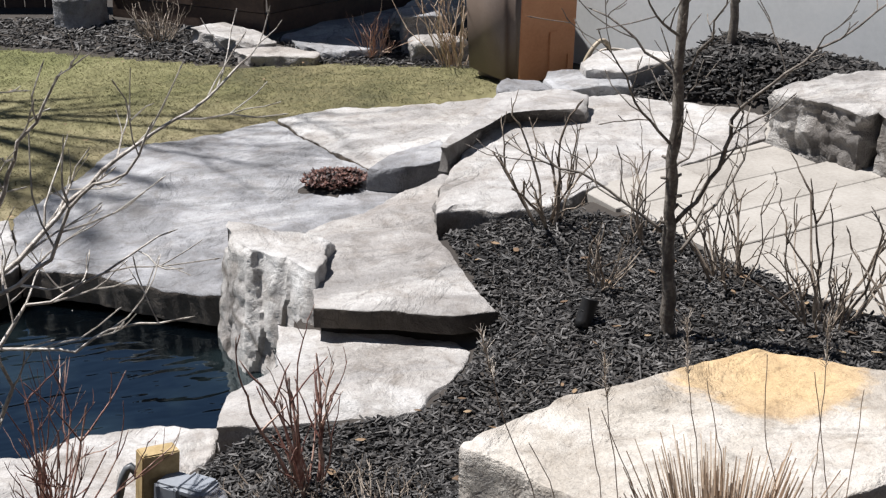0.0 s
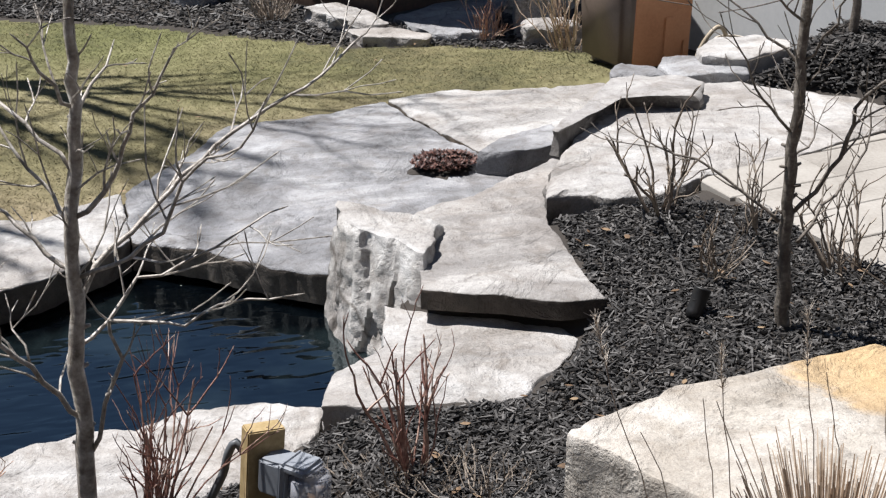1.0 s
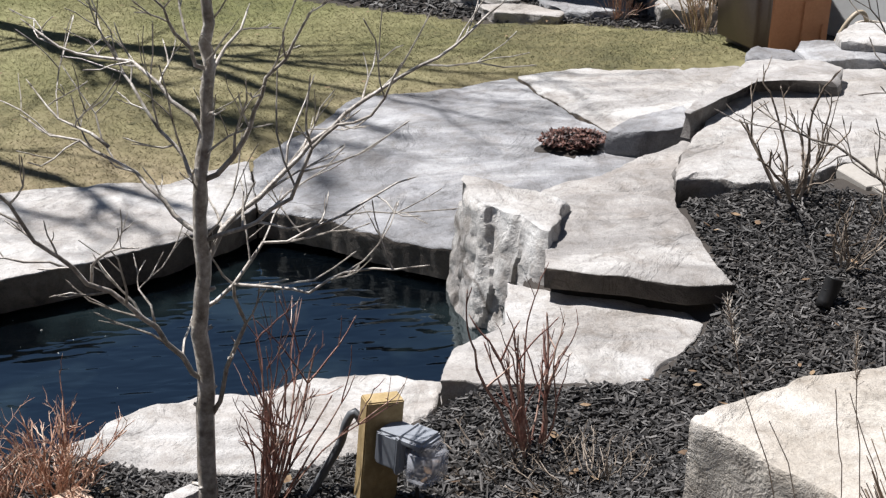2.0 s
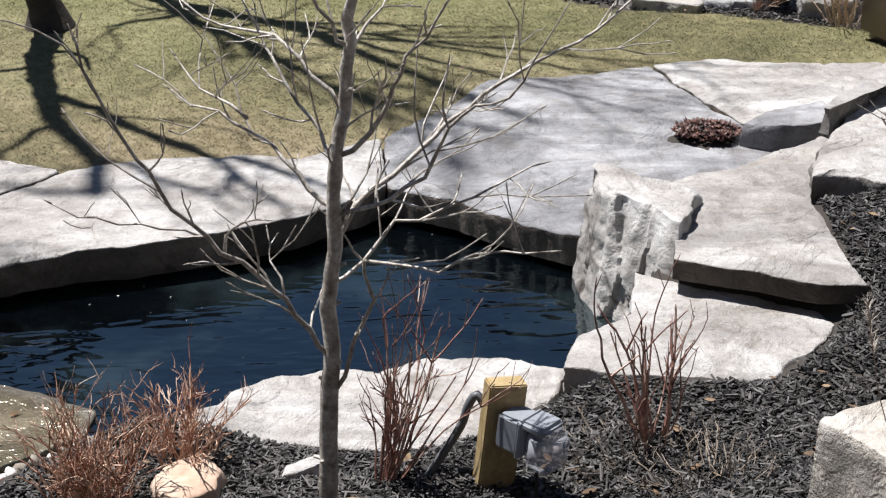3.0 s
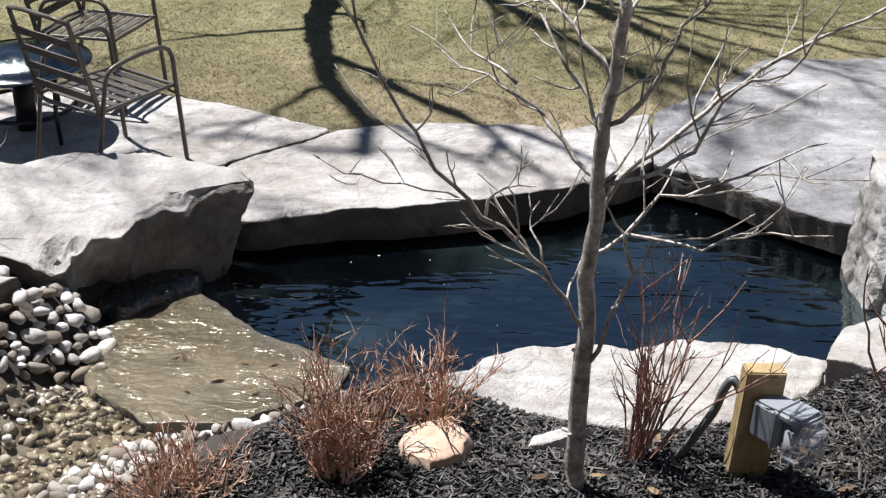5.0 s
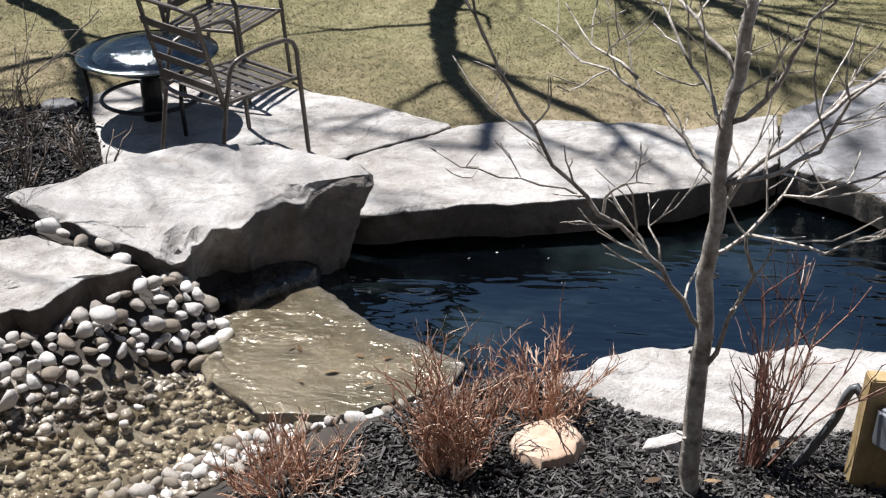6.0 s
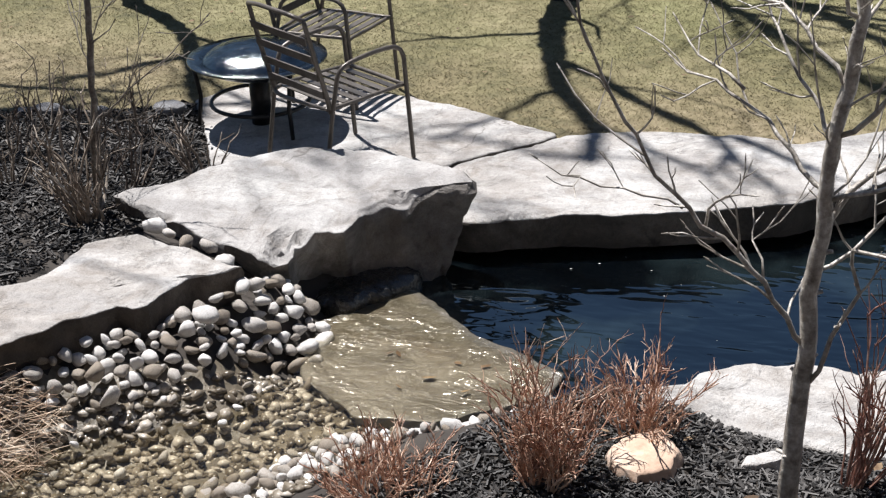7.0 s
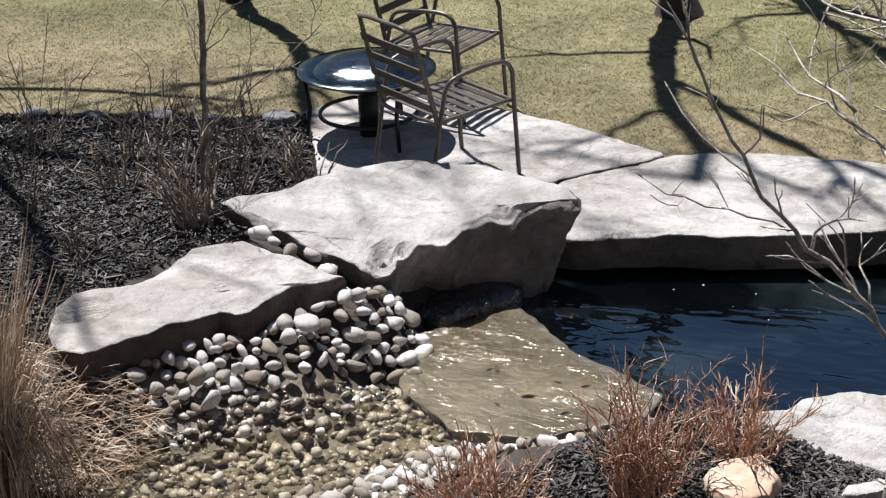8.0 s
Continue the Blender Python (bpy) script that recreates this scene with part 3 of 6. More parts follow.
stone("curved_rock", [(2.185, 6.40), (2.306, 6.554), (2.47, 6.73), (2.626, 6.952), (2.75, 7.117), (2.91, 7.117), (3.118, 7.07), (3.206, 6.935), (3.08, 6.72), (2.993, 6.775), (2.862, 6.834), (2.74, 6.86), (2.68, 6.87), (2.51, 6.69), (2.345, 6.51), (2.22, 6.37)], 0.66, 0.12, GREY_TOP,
      "curved grey rock lying on the terrace edge", "rock", seed=16, chip=0.010, sides=SHADED_SPLIT_STONE, bite=0.025, reach=0.04, cell=(3.0, 3.0, 6.0), corners=1, rough=0.008)
stone("flat_stone", [(2.84, 7.385), (2.94, 7.485), (3.107, 7.395), (3.11, 7.20), (2.92, 7.24), (2.81, 7.27)], 0.615, 0.2, BLUE_STONE, "flat blue-grey stone behind the terrace", "stone", seed=17, chip=0.008, bite=0.015, corners=0)
stone("flat_stone", [(3.135, 7.41), (3.21, 7.54), (3.43, 7.49), (3.64, 7.41), (3.575, 7.20), (3.35, 7.20), (3.13, 7.22)], 0.615, 0.2, BLUE_STONE, "flat blue-grey stone behind the terrace", "stone", seed=18, chip=0.008, bite=0.015, corners=0)
stone("flat_stone", [(3.394, 7.486), (3.589, 7.692), (3.827, 7.664), (3.955, 7.484), (3.882, 7.33), (3.609, 7.29), (3.36, 7.36)], 0.67, 0.2, PALE_STONE, "pale flat rock beside the mulch heap", "stone", seed=19, bite=0.02, chip=0.010, corners=0)
stone("wedge_rock", [(1.985, 6.945), (2.19, 7.134), (2.46, 7.188), (2.42, 6.88), (2.28, 6.85), (2.10, 6.88)], 0.40, 0.2, BLUE_STONE, "grey wedge-shaped rock on the walk", "rock", seed=20, tilt=(0.06, 0.0), corners=0, chip=0.008, rough=0.008, bite=0.015)

# ---- ground and water ----
gx, gy = axis(-5.0, 6.0, 0.07, 400), axis(1.0, 12.0, 0.07, 400)
X, Y = np.meshgrid(gx, gy)
Z = land(X, Y)
nx = len(gx)
gv = np.c_[X.ravel(), Y.ravel(), Z.ravel()].tolist()
gf = [(j * nx + i, j * nx + i + 1, (j + 1) * nx + i + 1, (j + 1) * nx + i) for j in range(len(gy) - 1) for i in range(nx - 1)]
tagged(smooth(part("ground", (gv, gf), SOIL)), "dark soil of the garden with a dug pond", "ground", kind="structure")

# water
def water_material(name, deep, rough, scale, strength, mixin, ior=1.33):
    m = bpy.data.materials.new(name)
    m.use_nodes = True
    n, l = m.node_tree.nodes, m.node_tree.links
    b = n["Principled BSDF"]
    b.inputs["Base Color"].default_value = (*deep, 1)
    b.inputs["Roughness"].default_value = rough
    b.inputs["IOR"].default_value = ior
    b.inputs["Transmission Weight"].default_value = mixin
    b.inputs["Specular Tint"].default_value = (0.8, 0.95, 1.0, 1)
    tc = n.new("ShaderNodeTexCoord")
    mp = n.new("ShaderNodeMapping")
    mp.inputs["Scale"].default_value, mp.inputs["Rotation"].default_value = (1.0, 2.6, 1.0), (0, 0, -0.15)
    t = n.new("ShaderNodeTexNoise")
    t.inputs["Scale"].default_value, t.inputs["Detail"].default_value, t.inputs["Distortion"].default_value = scale, 1.5, 0.4
    l.new(tc.outputs["Object"], mp.inputs["Vector"])
    l.new(mp.outputs[0], t.inputs["Vector"])
    bn = n.new("ShaderNodeBump")
    bn.inputs["Strength"].default_value, bn.inputs["Distance"].default_value = strength, 0.02
    l.new(t.outputs["Fac"], bn.inputs["Height"])
    l.new(bn.outputs[0], b.inputs["Normal"])
    return m


WATER_Z = 0.08
WATER = water_material("pond_water", (0.002, 0.004, 0.005), 0.02, 4.6, 0.48, 0.0, 2.5)
def sheet(poly, z):
    bm = bmesh.new()
    bm.faces.new([bm.verts.new((x, y, z)) for x, y in ccw(poly)])
    return bm


def grow(poly, d):
    cx, cy = np.mean([p[0] for p in poly]), np.mean([p[1] for p in poly])
    return [(cx + (x - cx) * (1 + d / math.hypot(x - cx, y - cy)), cy + (y - cy) * (1 + d / math.hypot(x - cx, y - cy))) for x, y in poly]


wt = WATER.node_tree
algae, tint = wt.nodes.new("ShaderNodeTexNoise"), wt.nodes.new("ShaderNodeValToRGB")
algae.inputs["Scale"].default_value, algae.inputs["Detail"].default_value = 1.6, 4
tint.color_ramp.elements[0].position, tint.color_ramp.elements[0].color = 0.50, (0.0006, 0.0012, 0.002, 1)
tint.color_ramp.elements[1].position, tint.color_ramp.elements[1].color = 0.74, (0.018, 0.029, 0.032, 1)
wt.links.new(wt.nodes["Texture Coordinate"].outputs["Object"], algae.inputs["Vector"])
wt.links.new(algae.outputs["Fac"], tint.inputs[0])
wt.links.new(tint.outputs[0], wt.nodes["Principled BSDF"].inputs["Base Color"])
tagged(part("pond_water", sheet(grow(POND, 0.08), WATER_Z), WATER), "dark pond water reflecting blue sky", "water", kind="structure")


# ---- lawn ----
LAWN = [(-14.0, 6.2), (-4.8, 6.32), (-3.85, 6.50), (-3.22, 6.88), (-2.95, 7.18), (-2.6, 7.24), (-2.19, 7.15), (-1.88, 7.04), (-1.31, 6.76), (-1.0, 6.87), (-0.52, 6.93), (-0.15, 6.89),
        (0.2, 7.15), (0.46, 7.43), (0.82, 8.0), (1.46, 8.09), (1.77, 8.23), (2.2, 8.34), (2.54, 8.31), (3.34, 8.18), (3.55, 8.8), (2.44, 9.25), (1.86, 9.34), (1.16, 9.78),
        (0.36, 10.3), (-3.0, 11.6), (-14.0, 16.0)]


def grow_out(poly):
    """The lawn runs on a little under the edges of the slabs."""
    return [(x, y - 0.07) if -5 < x < 3.2 and y < 8.5 else (x, y) for x, y in poly]


def patch(poly, step, lift):
    """A sheet over the land inside a polygon."""
    xs, ys = [p[0] for p in poly], [p[1] for p in poly]
    ax, ay = np.arange(min(xs), max(xs) + step, step), np.arange(min(ys), max(ys) + step, step)
    x, y = np.meshgrid(ax, ay)
    keep = inside(poly, x, y) | (edge_distance(poly, x, y) < step * 0.55)
    d = np.where(inside(poly, x, y), edge_distance(poly, x, y), 0)
    z = land(x, y) + lift * np.clip(d / 0.08 + 0.35, 0, 1)
    w = len(ax)
    faces = [(j * w + i, j * w + i + 1, (j + 1) * w + i + 1, (j + 1) * w + i) for j in range(len(ay) - 1) for i in range(w - 1)
             if keep[j, i] and keep[j, i + 1] and keep[j + 1, i] and keep[j + 1, i + 1]]
    used = sorted({k for f in faces for k in f})
    index = {k: i for i, k in enumerate(used)}
    x, y, z = x.ravel(), y.ravel(), z.ravel()
    return [(x[k], y[k], z[k]) for k in used], [tuple(index[k] for k in f) for f in faces]


tagged(smooth(part("lawn", patch(grow_out(LAWN), 0.07, 0.014), TURF)), "short dormant lawn, yellow and green", "lawn", kind="structure")


def scatter(poly, count, rng, fade=None):
    xs, ys = [p[0] for p in poly], [p[1] for p in poly]
    x, y = rng.uniform(min(xs), max(xs), count), rng.uniform(min(ys), max(ys), count)
    k = inside(poly, x, y)
    return x[k], y[k]


def blades(poly, count, tall, wide, seed):
    rng = np.random.default_rng(seed)
    x, y = scatter(poly, count, rng)
    n = len(x)
    z = land(x, y) + 0.015
    a, h = rng.uniform(0, 6.28, n), tall * rng.uniform(0.5, 1.2, n)
    lean, b = rng.uniform(0.8, 2.6, n) * h, rng.uniform(0, 6.28, n)
    w = wide * rng.uniform(0.6, 1.3, n)
    v = np.empty((n, 3, 3))
    v[:, 0] = np.c_[x - np.cos(a) * w, y - np.sin(a) * w, z]
    v[:, 1] = np.c_[x + np.cos(a) * w, y + np.sin(a) * w, z]
    v[:, 2] = np.c_[x + np.cos(b) * lean, y + np.sin(b) * lean, z + h]
    return v.reshape(-1, 3).tolist(), np.arange(3 * n).reshape(n, 3).tolist()


near_lawn = [(-6.6, 6.3)] + LAWN[1:25] + [(-3.0, 11.4), (-6.6, 12.0)]
tagged(part("grass", blades(near_lawn, 380000, 0.009, 0.0028, 3), GRASS), "thin dry blades of a mown lawn", "grass", kind="stuff")

# ---- mulch beds ----
BANK = [(2.00, 5.76), (1.93, 5.0), (1.83, 4.88), (1.67, 4.60), (1.50, 4.46), (1.19, 4.46), (0.80, 4.58), (0.57, 4.45), (0.3, 4.32), (-0.04, 4.31), (-0.25, 4.39), (-0.48, 4.51), (-0.78, 4.42), (-1.1, 4.12),
        (-1.35, 3.72), (-1.6, 3.3), (-1.4, 2.9), (0.0, 2.6), (1.2, 2.6), (2.9, 2.7), (3.45, 4.05), (3.08, 4.58), (2.87, 5.38), (2.5, 5.8)]
LEFT_BED = [(-2.84, 6.34), (-3.18, 6.78), (-3.86, 6.47), (-4.8, 6.25), (-5.0, 4.6), (-3.9, 3.8), (-3.0, 3.7), (-2.97, 4.66), (-2.8, 5.08), (-2.3, 5.66), (-2.7, 5.95)]
MOUND = [(3.45, 6.95), (3.62, 7.12), (4.13, 6.72), (3.92, 6.3), (4.3, 6.3), (5.0, 6.5), (4.9, 7.1), (3.9, 7.55), (3.75, 7.5)]


def chips(poly, count, seed, long=0.032, wide=0.010, pile=0.022):
    """Shredded bark: short flat splinters lying every way on the soil."""
    rng = np.random.default_rng(seed)
    x, y = scatter(poly, count, rng)
    n = len(x)
    z = land(x, y) + rng.uniform(0.0, pile, n)
    yaw, tilt, roll = rng.uniform(0, 6.28, n), rng.normal(0, 0.28, n), rng.normal(0, 0.4, n)
    L, W, T = long * rng.lognormal(0, 0.4, n) / 2, wide * rng.lognormal(0, 0.35, n) / 2, rng.uniform(0.002, 0.0045, n)
    ux, uy, uz = np.cos(yaw) * np.cos(tilt), np.sin(yaw) * np.cos(tilt), np.sin(tilt)
    vx, vy, vz = -np.sin(yaw) * np.cos(roll), np.cos(yaw) * np.cos(roll), np.sin(roll)
    u, v = np.c_[ux, uy, uz], np.c_[vx, vy, vz]
    w = np.cross(u, v)
    c = np.c_[x, y, z]
    out = np.empty((n, 8, 3))
    for i, (a, b, k) in enumerate([(-1, -1, -1), (1, -0.6, -1), (1, 0.7, -1), (-1, 1, -1), (-1, -0.8, 1), (0.9, -0.5, 1), (0.95, 0.6, 1), (-0.9, 0.9, 1)]):
        out[:, i] = c + u * (a * L)[:, None] + v * (b * W)[:, None] + w * (k * T)[:, None]
    base = (np.arange(n) * 8)[:, None, None]
    f = base + np.array([[4, 5, 6, 7], [0, 1, 5, 4], [1, 2, 6, 5], [2, 3, 7, 6], [3, 0, 4, 7]])[None]
    return out.reshape(-1, 3).tolist(), f.reshape(-1, 4).tolist()


tagged(part("bark_mulch", chips(BANK, 105000, 11, 0.027, 0.0068), MULCH), "black shredded bark mulch on the bank", "mulch", kind="stuff")
tagged(part("bark_mulch", chips(LEFT_BED, 32000, 12, 0.028, 0.0075), BLACK_MULCH), "black shredded bark mulch in a shrub bed", "mulch", kind="stuff")
tagged(part("bark_mulch", chips(MOUND, 9000, 13, 0.045, 0.016, 0.05), BLACK_MULCH), "heaped dark bark mulch before the wall", "mulch", kind="stuff")


# ---- wood: limbs, twigs, shrubs ----
class Mesh:
    """Collects tubes into one mesh."""

    def __init__(self):
        self.v, self.f = [], []

    def tube(self, pts, r0, r1, sides=6, cap=True, sizes=None):
        pts = [Vector(p) for p in pts]
        n = len(pts)
        start = len(self.v)
        side = None
        for i, p in enumerate(pts):
            d = (pts[min(i + 1, n - 1)] - pts[max(i - 1, 0)]).normalized()
            if side is None:
                side = d.orthogonal().normalized()
            side = (side - d * side.dot(d)).normalized()
            up = d.cross(side)
            r = sizes[i] if sizes else r0 + (r1 - r0) * i / max(1, n - 1)
            for k in range(sides):
                a = 2 * math.pi * k / sides
                self.v.append(tuple(p + (side * math.cos(a) + up * math.sin(a)) * r))
        for i in range(n - 1):
            for k in range(sides):
                j = (k + 1) % sides
                self.f.append((start + i * sides + k, start + i * sides + j, start + (i + 1) * sides + j, start + (i + 1) * sides + k))
        if cap:
            self.f.append(tuple(start + (n - 1) * sides + k for k in range(sides)))
            self.f.append(tuple(start + k for k in reversed(range(sides))))

    def mesh(self):
        return self.v, self.f


def wander(start, way, length, rng, bend=0.25, pieces=5, rise=0.0):
    pts, d = [Vector(start)], Vector(way).normalized()
    for _ in range(pieces):
        d = (d + Vector((rng.gauss(0, bend), rng.gauss(0, bend), rng.gauss(0, bend) + rise)) * 0.5).normalized()
        pts.append(pts[-1] + d * length / pieces)
    return pts


def refine(pts, rng, jog=0.006, step=0.06):
    """A limb line made knobbly and denser."""
    out = []
    pts = [Vector(p) for p in pts]
    for i in range(len(pts) - 1):
        p0, p1, p2, p3 = pts[max(0, i - 1)], pts[i], pts[i + 1], pts[min(len(pts) - 1, i + 2)]
        k = max(1, round((p2 - p1).length / step))
        for j in range(k):
            u = j / k
            q = 0.5 * (2 * p1 + (p2 - p0) * u + (2 * p0 - 5 * p1 + 4 * p2 - p3) * u * u + (3 * p1 - p0 - 3 * p2 + p3) * u ** 3)
            out.append(q + Vector((rng.gauss(0, jog), rng.gauss(0, jog), rng.gauss(0, jog))) * (1 if i + j else 0))
    return out + [pts[-1]]


BARK = mat("young_bark", [(0.06, 0.05, 0.042), (0.14, 0.12, 0.10), (0.33, 0.30, 0.26)], 0.7, 14, 70, 0.9)
PALE_BARK = mat("pale_young_bark", [(0.12, 0.10, 0.08), (0.36, 0.325, 0.28), (0.66, 0.63, 0.58)], 0.42, 20, 55, 0.9, spec=0.8)
OLD_BARK = mat("old_bark", [(0.022, 0.018, 0.016), (0.055, 0.046, 0.038)], 0.9, 8, 50, 0.9, relief=0.02)
RED_TWIG = mat("red_twigs", [(0.20, 0.092, 0.060), (0.46, 0.27, 0.185), (0.78, 0.62, 0.49)], 0.7, 8, 60, 0.2, island=0.35)
TAN_TWIG = mat("tan_twigs", [(0.085, 0.066, 0.05), (0.21, 0.168, 0.13), (0.44, 0.38, 0.315)], 0.75, 8, 60, 0.2, island=0.35)
STRAW = mat("straw", [(0.24, 0.16, 0.105), (0.46, 0.345, 0.245), (0.70, 0.585, 0.465)], 0.75, 6, 50, 0.0, island=0.35)


def garden_tree(name, limbs, label, seed, twigs=1.0, bark=BARK):
    """A young bare tree: a trunk, named limbs along given lines, and thin side twigs with buds."""
    rng = random.Random(seed)
    tree = tagged(thing(name), label, "tree")
    for i, (r0, r1, pts) in enumerate(limbs):
        r0, r1 = (r0 * 0.95, r1 * 1.15) if i < 1 else (r0 * 0.66, r1 * 0.85)
        line = refine(pts, rng, 0.004 if r0 > 0.015 else 0.006)
        m = Mesh()
        m.tube(line, r0, r1, 8 if r0 > 0.02 else 6)
        m.tube([line[-1], line[-1] + (line[-1] - line[-2]).normalized() * 0.03], max(0.003, r1), 0.001, 5)
        if i == 0:  # swellings, and stubs of cut shoots on the lower stem
            o = Vector((seed * 3.0, 0, 0))
            m.v = [tuple(Vector(p) + noise.noise_vector(Vector(p) * 26 + o) * r0 * 0.20) for p in m.v]
            for k in range(9):
                p = line[rng.randint(1, max(2, len(line) // 2))]
                d = Vector((rng.gauss(0, 1), rng.gauss(0, 1), 0.5)).normalized()
                m.tube([p, p + d * r0 * rng.uniform(1.15, 1.7)], r0 * 0.35, r0 * 0.18, 6)
        limb = smooth(part("trunk" if i < 1 else "limb", m.mesh(), bark, tree))
        for k in range(2, len(line) - 1):
            r = r0 + (r1 - r0) * k / len(line)
            if (i == 0 and k < len(line) * 0.5) or rng.random() > 0.75 * twigs:
                continue
            d = (line[k + 1] - line[k - 1]).normalized()
            out = (d * rng.uniform(0.4, 0.9) + Vector((rng.gauss(0, 0.6), rng.gauss(0, 0.6), rng.gauss(0.25, 0.4)))).normalized()
            ln = rng.uniform(0.07, 0.32)
            fine = Mesh()
            tw = wander(line[k], out, ln, rng, 0.35, 4, 0.12)
            fine.tube(tw, min(0.0042, r * 0.6), 0.0018, 5)
            for _ in range(rng.choice((0, 1, 1, 2))):
                d2 = (tw[2] - tw[1]).normalized() + Vector((rng.gauss(0, 0.6), rng.gauss(0, 0.6), 0.3))
                fine.tube(wander(tw[2], d2, ln * 0.5, rng, 0.3, 3, 0.1), 0.002, 0.0014, 4)
            fine.tube([tw[-1], tw[-1] + (tw[-1] - tw[-2]).normalized() * 0.018], 0.0032, 0.0008, 4)
            part("twig", fine.mesh(), bark, limb)
    return tree


pond_tree_limbs, path_tree_limbs, sapling_limbs = [], [], []  # first and last radius, line
pond_tree_limbs.append((0.031, 0.012, [(-0.06, 3.78, 0.28), (-0.05, 3.78, 0.85), (-0.03, 3.78, 1.31), (-0.02, 3.78, 1.50), (0.02, 3.78, 1.86), (0.03, 3.78, 2.14)]))
pond_tree_limbs.append((0.014, 0.004, [(-0.03, 3.78, 1.22), (0.03, 3.83, 1.32), (0.22, 3.93, 1.45), (0.35, 3.98, 1.55), (0.74, 4.08, 1.77), (0.84, 4.13, 1.83)]))
pond_tree_limbs.append((0.013, 0.004, [(-0.05, 3.78, 0.89), (-0.17, 3.73, 1.09), (-0.32, 3.68, 1.26), (-0.47, 3.63, 1.45), (-0.58, 3.58, 1.68), (-0.64, 3.53, 1.91)]))
pond_tree_limbs.append((0.006, 0.002, [(-0.39, 3.78, 1.26), (-0.55, 3.75, 1.31), (-0.70, 3.71, 1.36), (-0.76, 3.68, 1.41)]))
pond_tree_limbs.append((0.011, 0.003, [(-0.03, 3.78, 0.78), (0.07, 3.70, 1.10), (0.05, 3.67, 1.23), (0.25, 3.59, 1.24), (0.34, 3.55, 1.30), (0.52, 3.48, 1.34)]))
pond_tree_limbs.append((0.010, 0.003, [(-0.06, 3.78, 1.10), (0.00, 3.81, 1.12), (0.15, 3.87, 1.25), (0.25, 3.89, 1.26), (0.46, 3.95, 1.35), (0.56, 3.98, 1.38)]))
pond_tree_limbs.append((0.012, 0.003, [(-0.03, 3.78, 1.34), (-0.10, 3.83, 1.38), (-0.16, 3.88, 1.45), (-0.34, 3.98, 1.55), (-0.43, 4.03, 1.54), (-0.48, 4.08, 1.58)]))
pond_tree_limbs.append((0.013, 0.003, [(-0.02, 3.78, 1.49), (0.06, 3.74, 1.57), (0.12, 3.70, 1.67), (0.16, 3.66, 1.81), (0.24, 3.62, 1.91), (0.27, 3.58, 1.99)]))
pond_tree_limbs.append((0.010, 0.003, [(-0.02, 3.78, 1.47), (-0.06, 3.84, 1.54), (-0.12, 3.90, 1.60), (-0.18, 3.96, 1.70), (-0.23, 4.02, 1.78), (-0.27, 4.08, 1.86)]))
pond_tree_limbs.append((0.010, 0.003, [(-0.01, 3.78, 1.63), (-0.11, 3.85, 1.74), (-0.18, 3.93, 1.78), (-0.32, 4.00, 1.78), (-0.45, 4.08, 1.85)]))
pond_tree_limbs.append((0.011, 0.003, [(-0.01, 3.78, 1.32), (0.08, 3.72, 1.37), (0.20, 3.66, 1.47), (0.29, 3.60, 1.66), (0.41, 3.54, 1.74), (0.47, 3.48, 1.87)]))
pond_tree_limbs.append((0.008, 0.002, [(-0.25, 3.78, 1.60), (-0.34, 3.85, 1.64), (-0.41, 3.91, 1.67), (-0.45, 3.98, 1.71)]))
pond_tree_limbs.append((0.008, 0.002, [(-0.33, 3.78, 1.21), (-0.30, 3.65, 1.35), (-0.20, 3.53, 1.42)]))
pond_tree_limbs.append((0.006, 0.002, [(-0.17, 3.78, 1.07), (-0.17, 3.81, 1.13), (-0.21, 3.85, 1.15), (-0.15, 3.88, 1.22)]))
pond_tree_limbs.append((0.010, 0.003, [(0.00, 3.78, 1.77), (0.07, 3.88, 1.83), (0.13, 3.98, 1.89)]))
pond_tree_limbs.append((0.010, 0.003, [(0.01, 3.78, 1.80), (-0.05, 3.68, 1.93), (-0.10, 3.58, 2.04)]))
path_tree_limbs.append((0.030, 0.013, [(2.45, 4.45, 0.51), (2.43, 4.45, 0.75), (2.42, 4.45, 0.98), (2.42, 4.45, 1.55), (2.42, 4.45, 1.81), (2.41, 4.45, 2.04)]))
path_tree_limbs.append((0.014, 0.004, [(2.44, 4.45, 0.99), (2.54, 4.39, 1.16), (2.58, 4.33, 1.40), (2.63, 4.27, 1.51), (2.76, 4.21, 1.63), (3.02, 4.15, 1.82)]))
path_tree_limbs.append((0.011, 0.003, [(2.47, 4.45, 0.87), (2.66, 4.52, 1.05), (2.77, 4.58, 1.16), (2.83, 4.65, 1.33)]))
path_tree_limbs.append((0.010, 0.003, [(2.39, 4.45, 0.96), (2.26, 4.53, 1.07), (2.13, 4.60, 1.16), (2.01, 4.67, 1.20), (1.91, 4.75, 1.25)]))
path_tree_limbs.append((0.009, 0.002, [(2.42, 4.45, 1.28), (2.29, 4.40, 1.41), (2.19, 4.35, 1.54), (2.09, 4.30, 1.69), (2.02, 4.25, 1.78)]))
path_tree_limbs.append((0.010, 0.003, [(2.43, 4.45, 1.51), (2.34, 4.52, 1.61), (2.26, 4.58, 1.69), (2.17, 4.65, 1.75)]))
path_tree_limbs.append((0.009, 0.003, [(2.43, 4.45, 1.55), (2.46, 4.38, 1.64), (2.48, 4.32, 1.76), (2.48, 4.25, 1.89)]))
path_tree_limbs.append((0.008, 0.002, [(2.42, 4.45, 1.20), (2.56, 4.55, 1.23), (2.57, 4.65, 1.33)]))
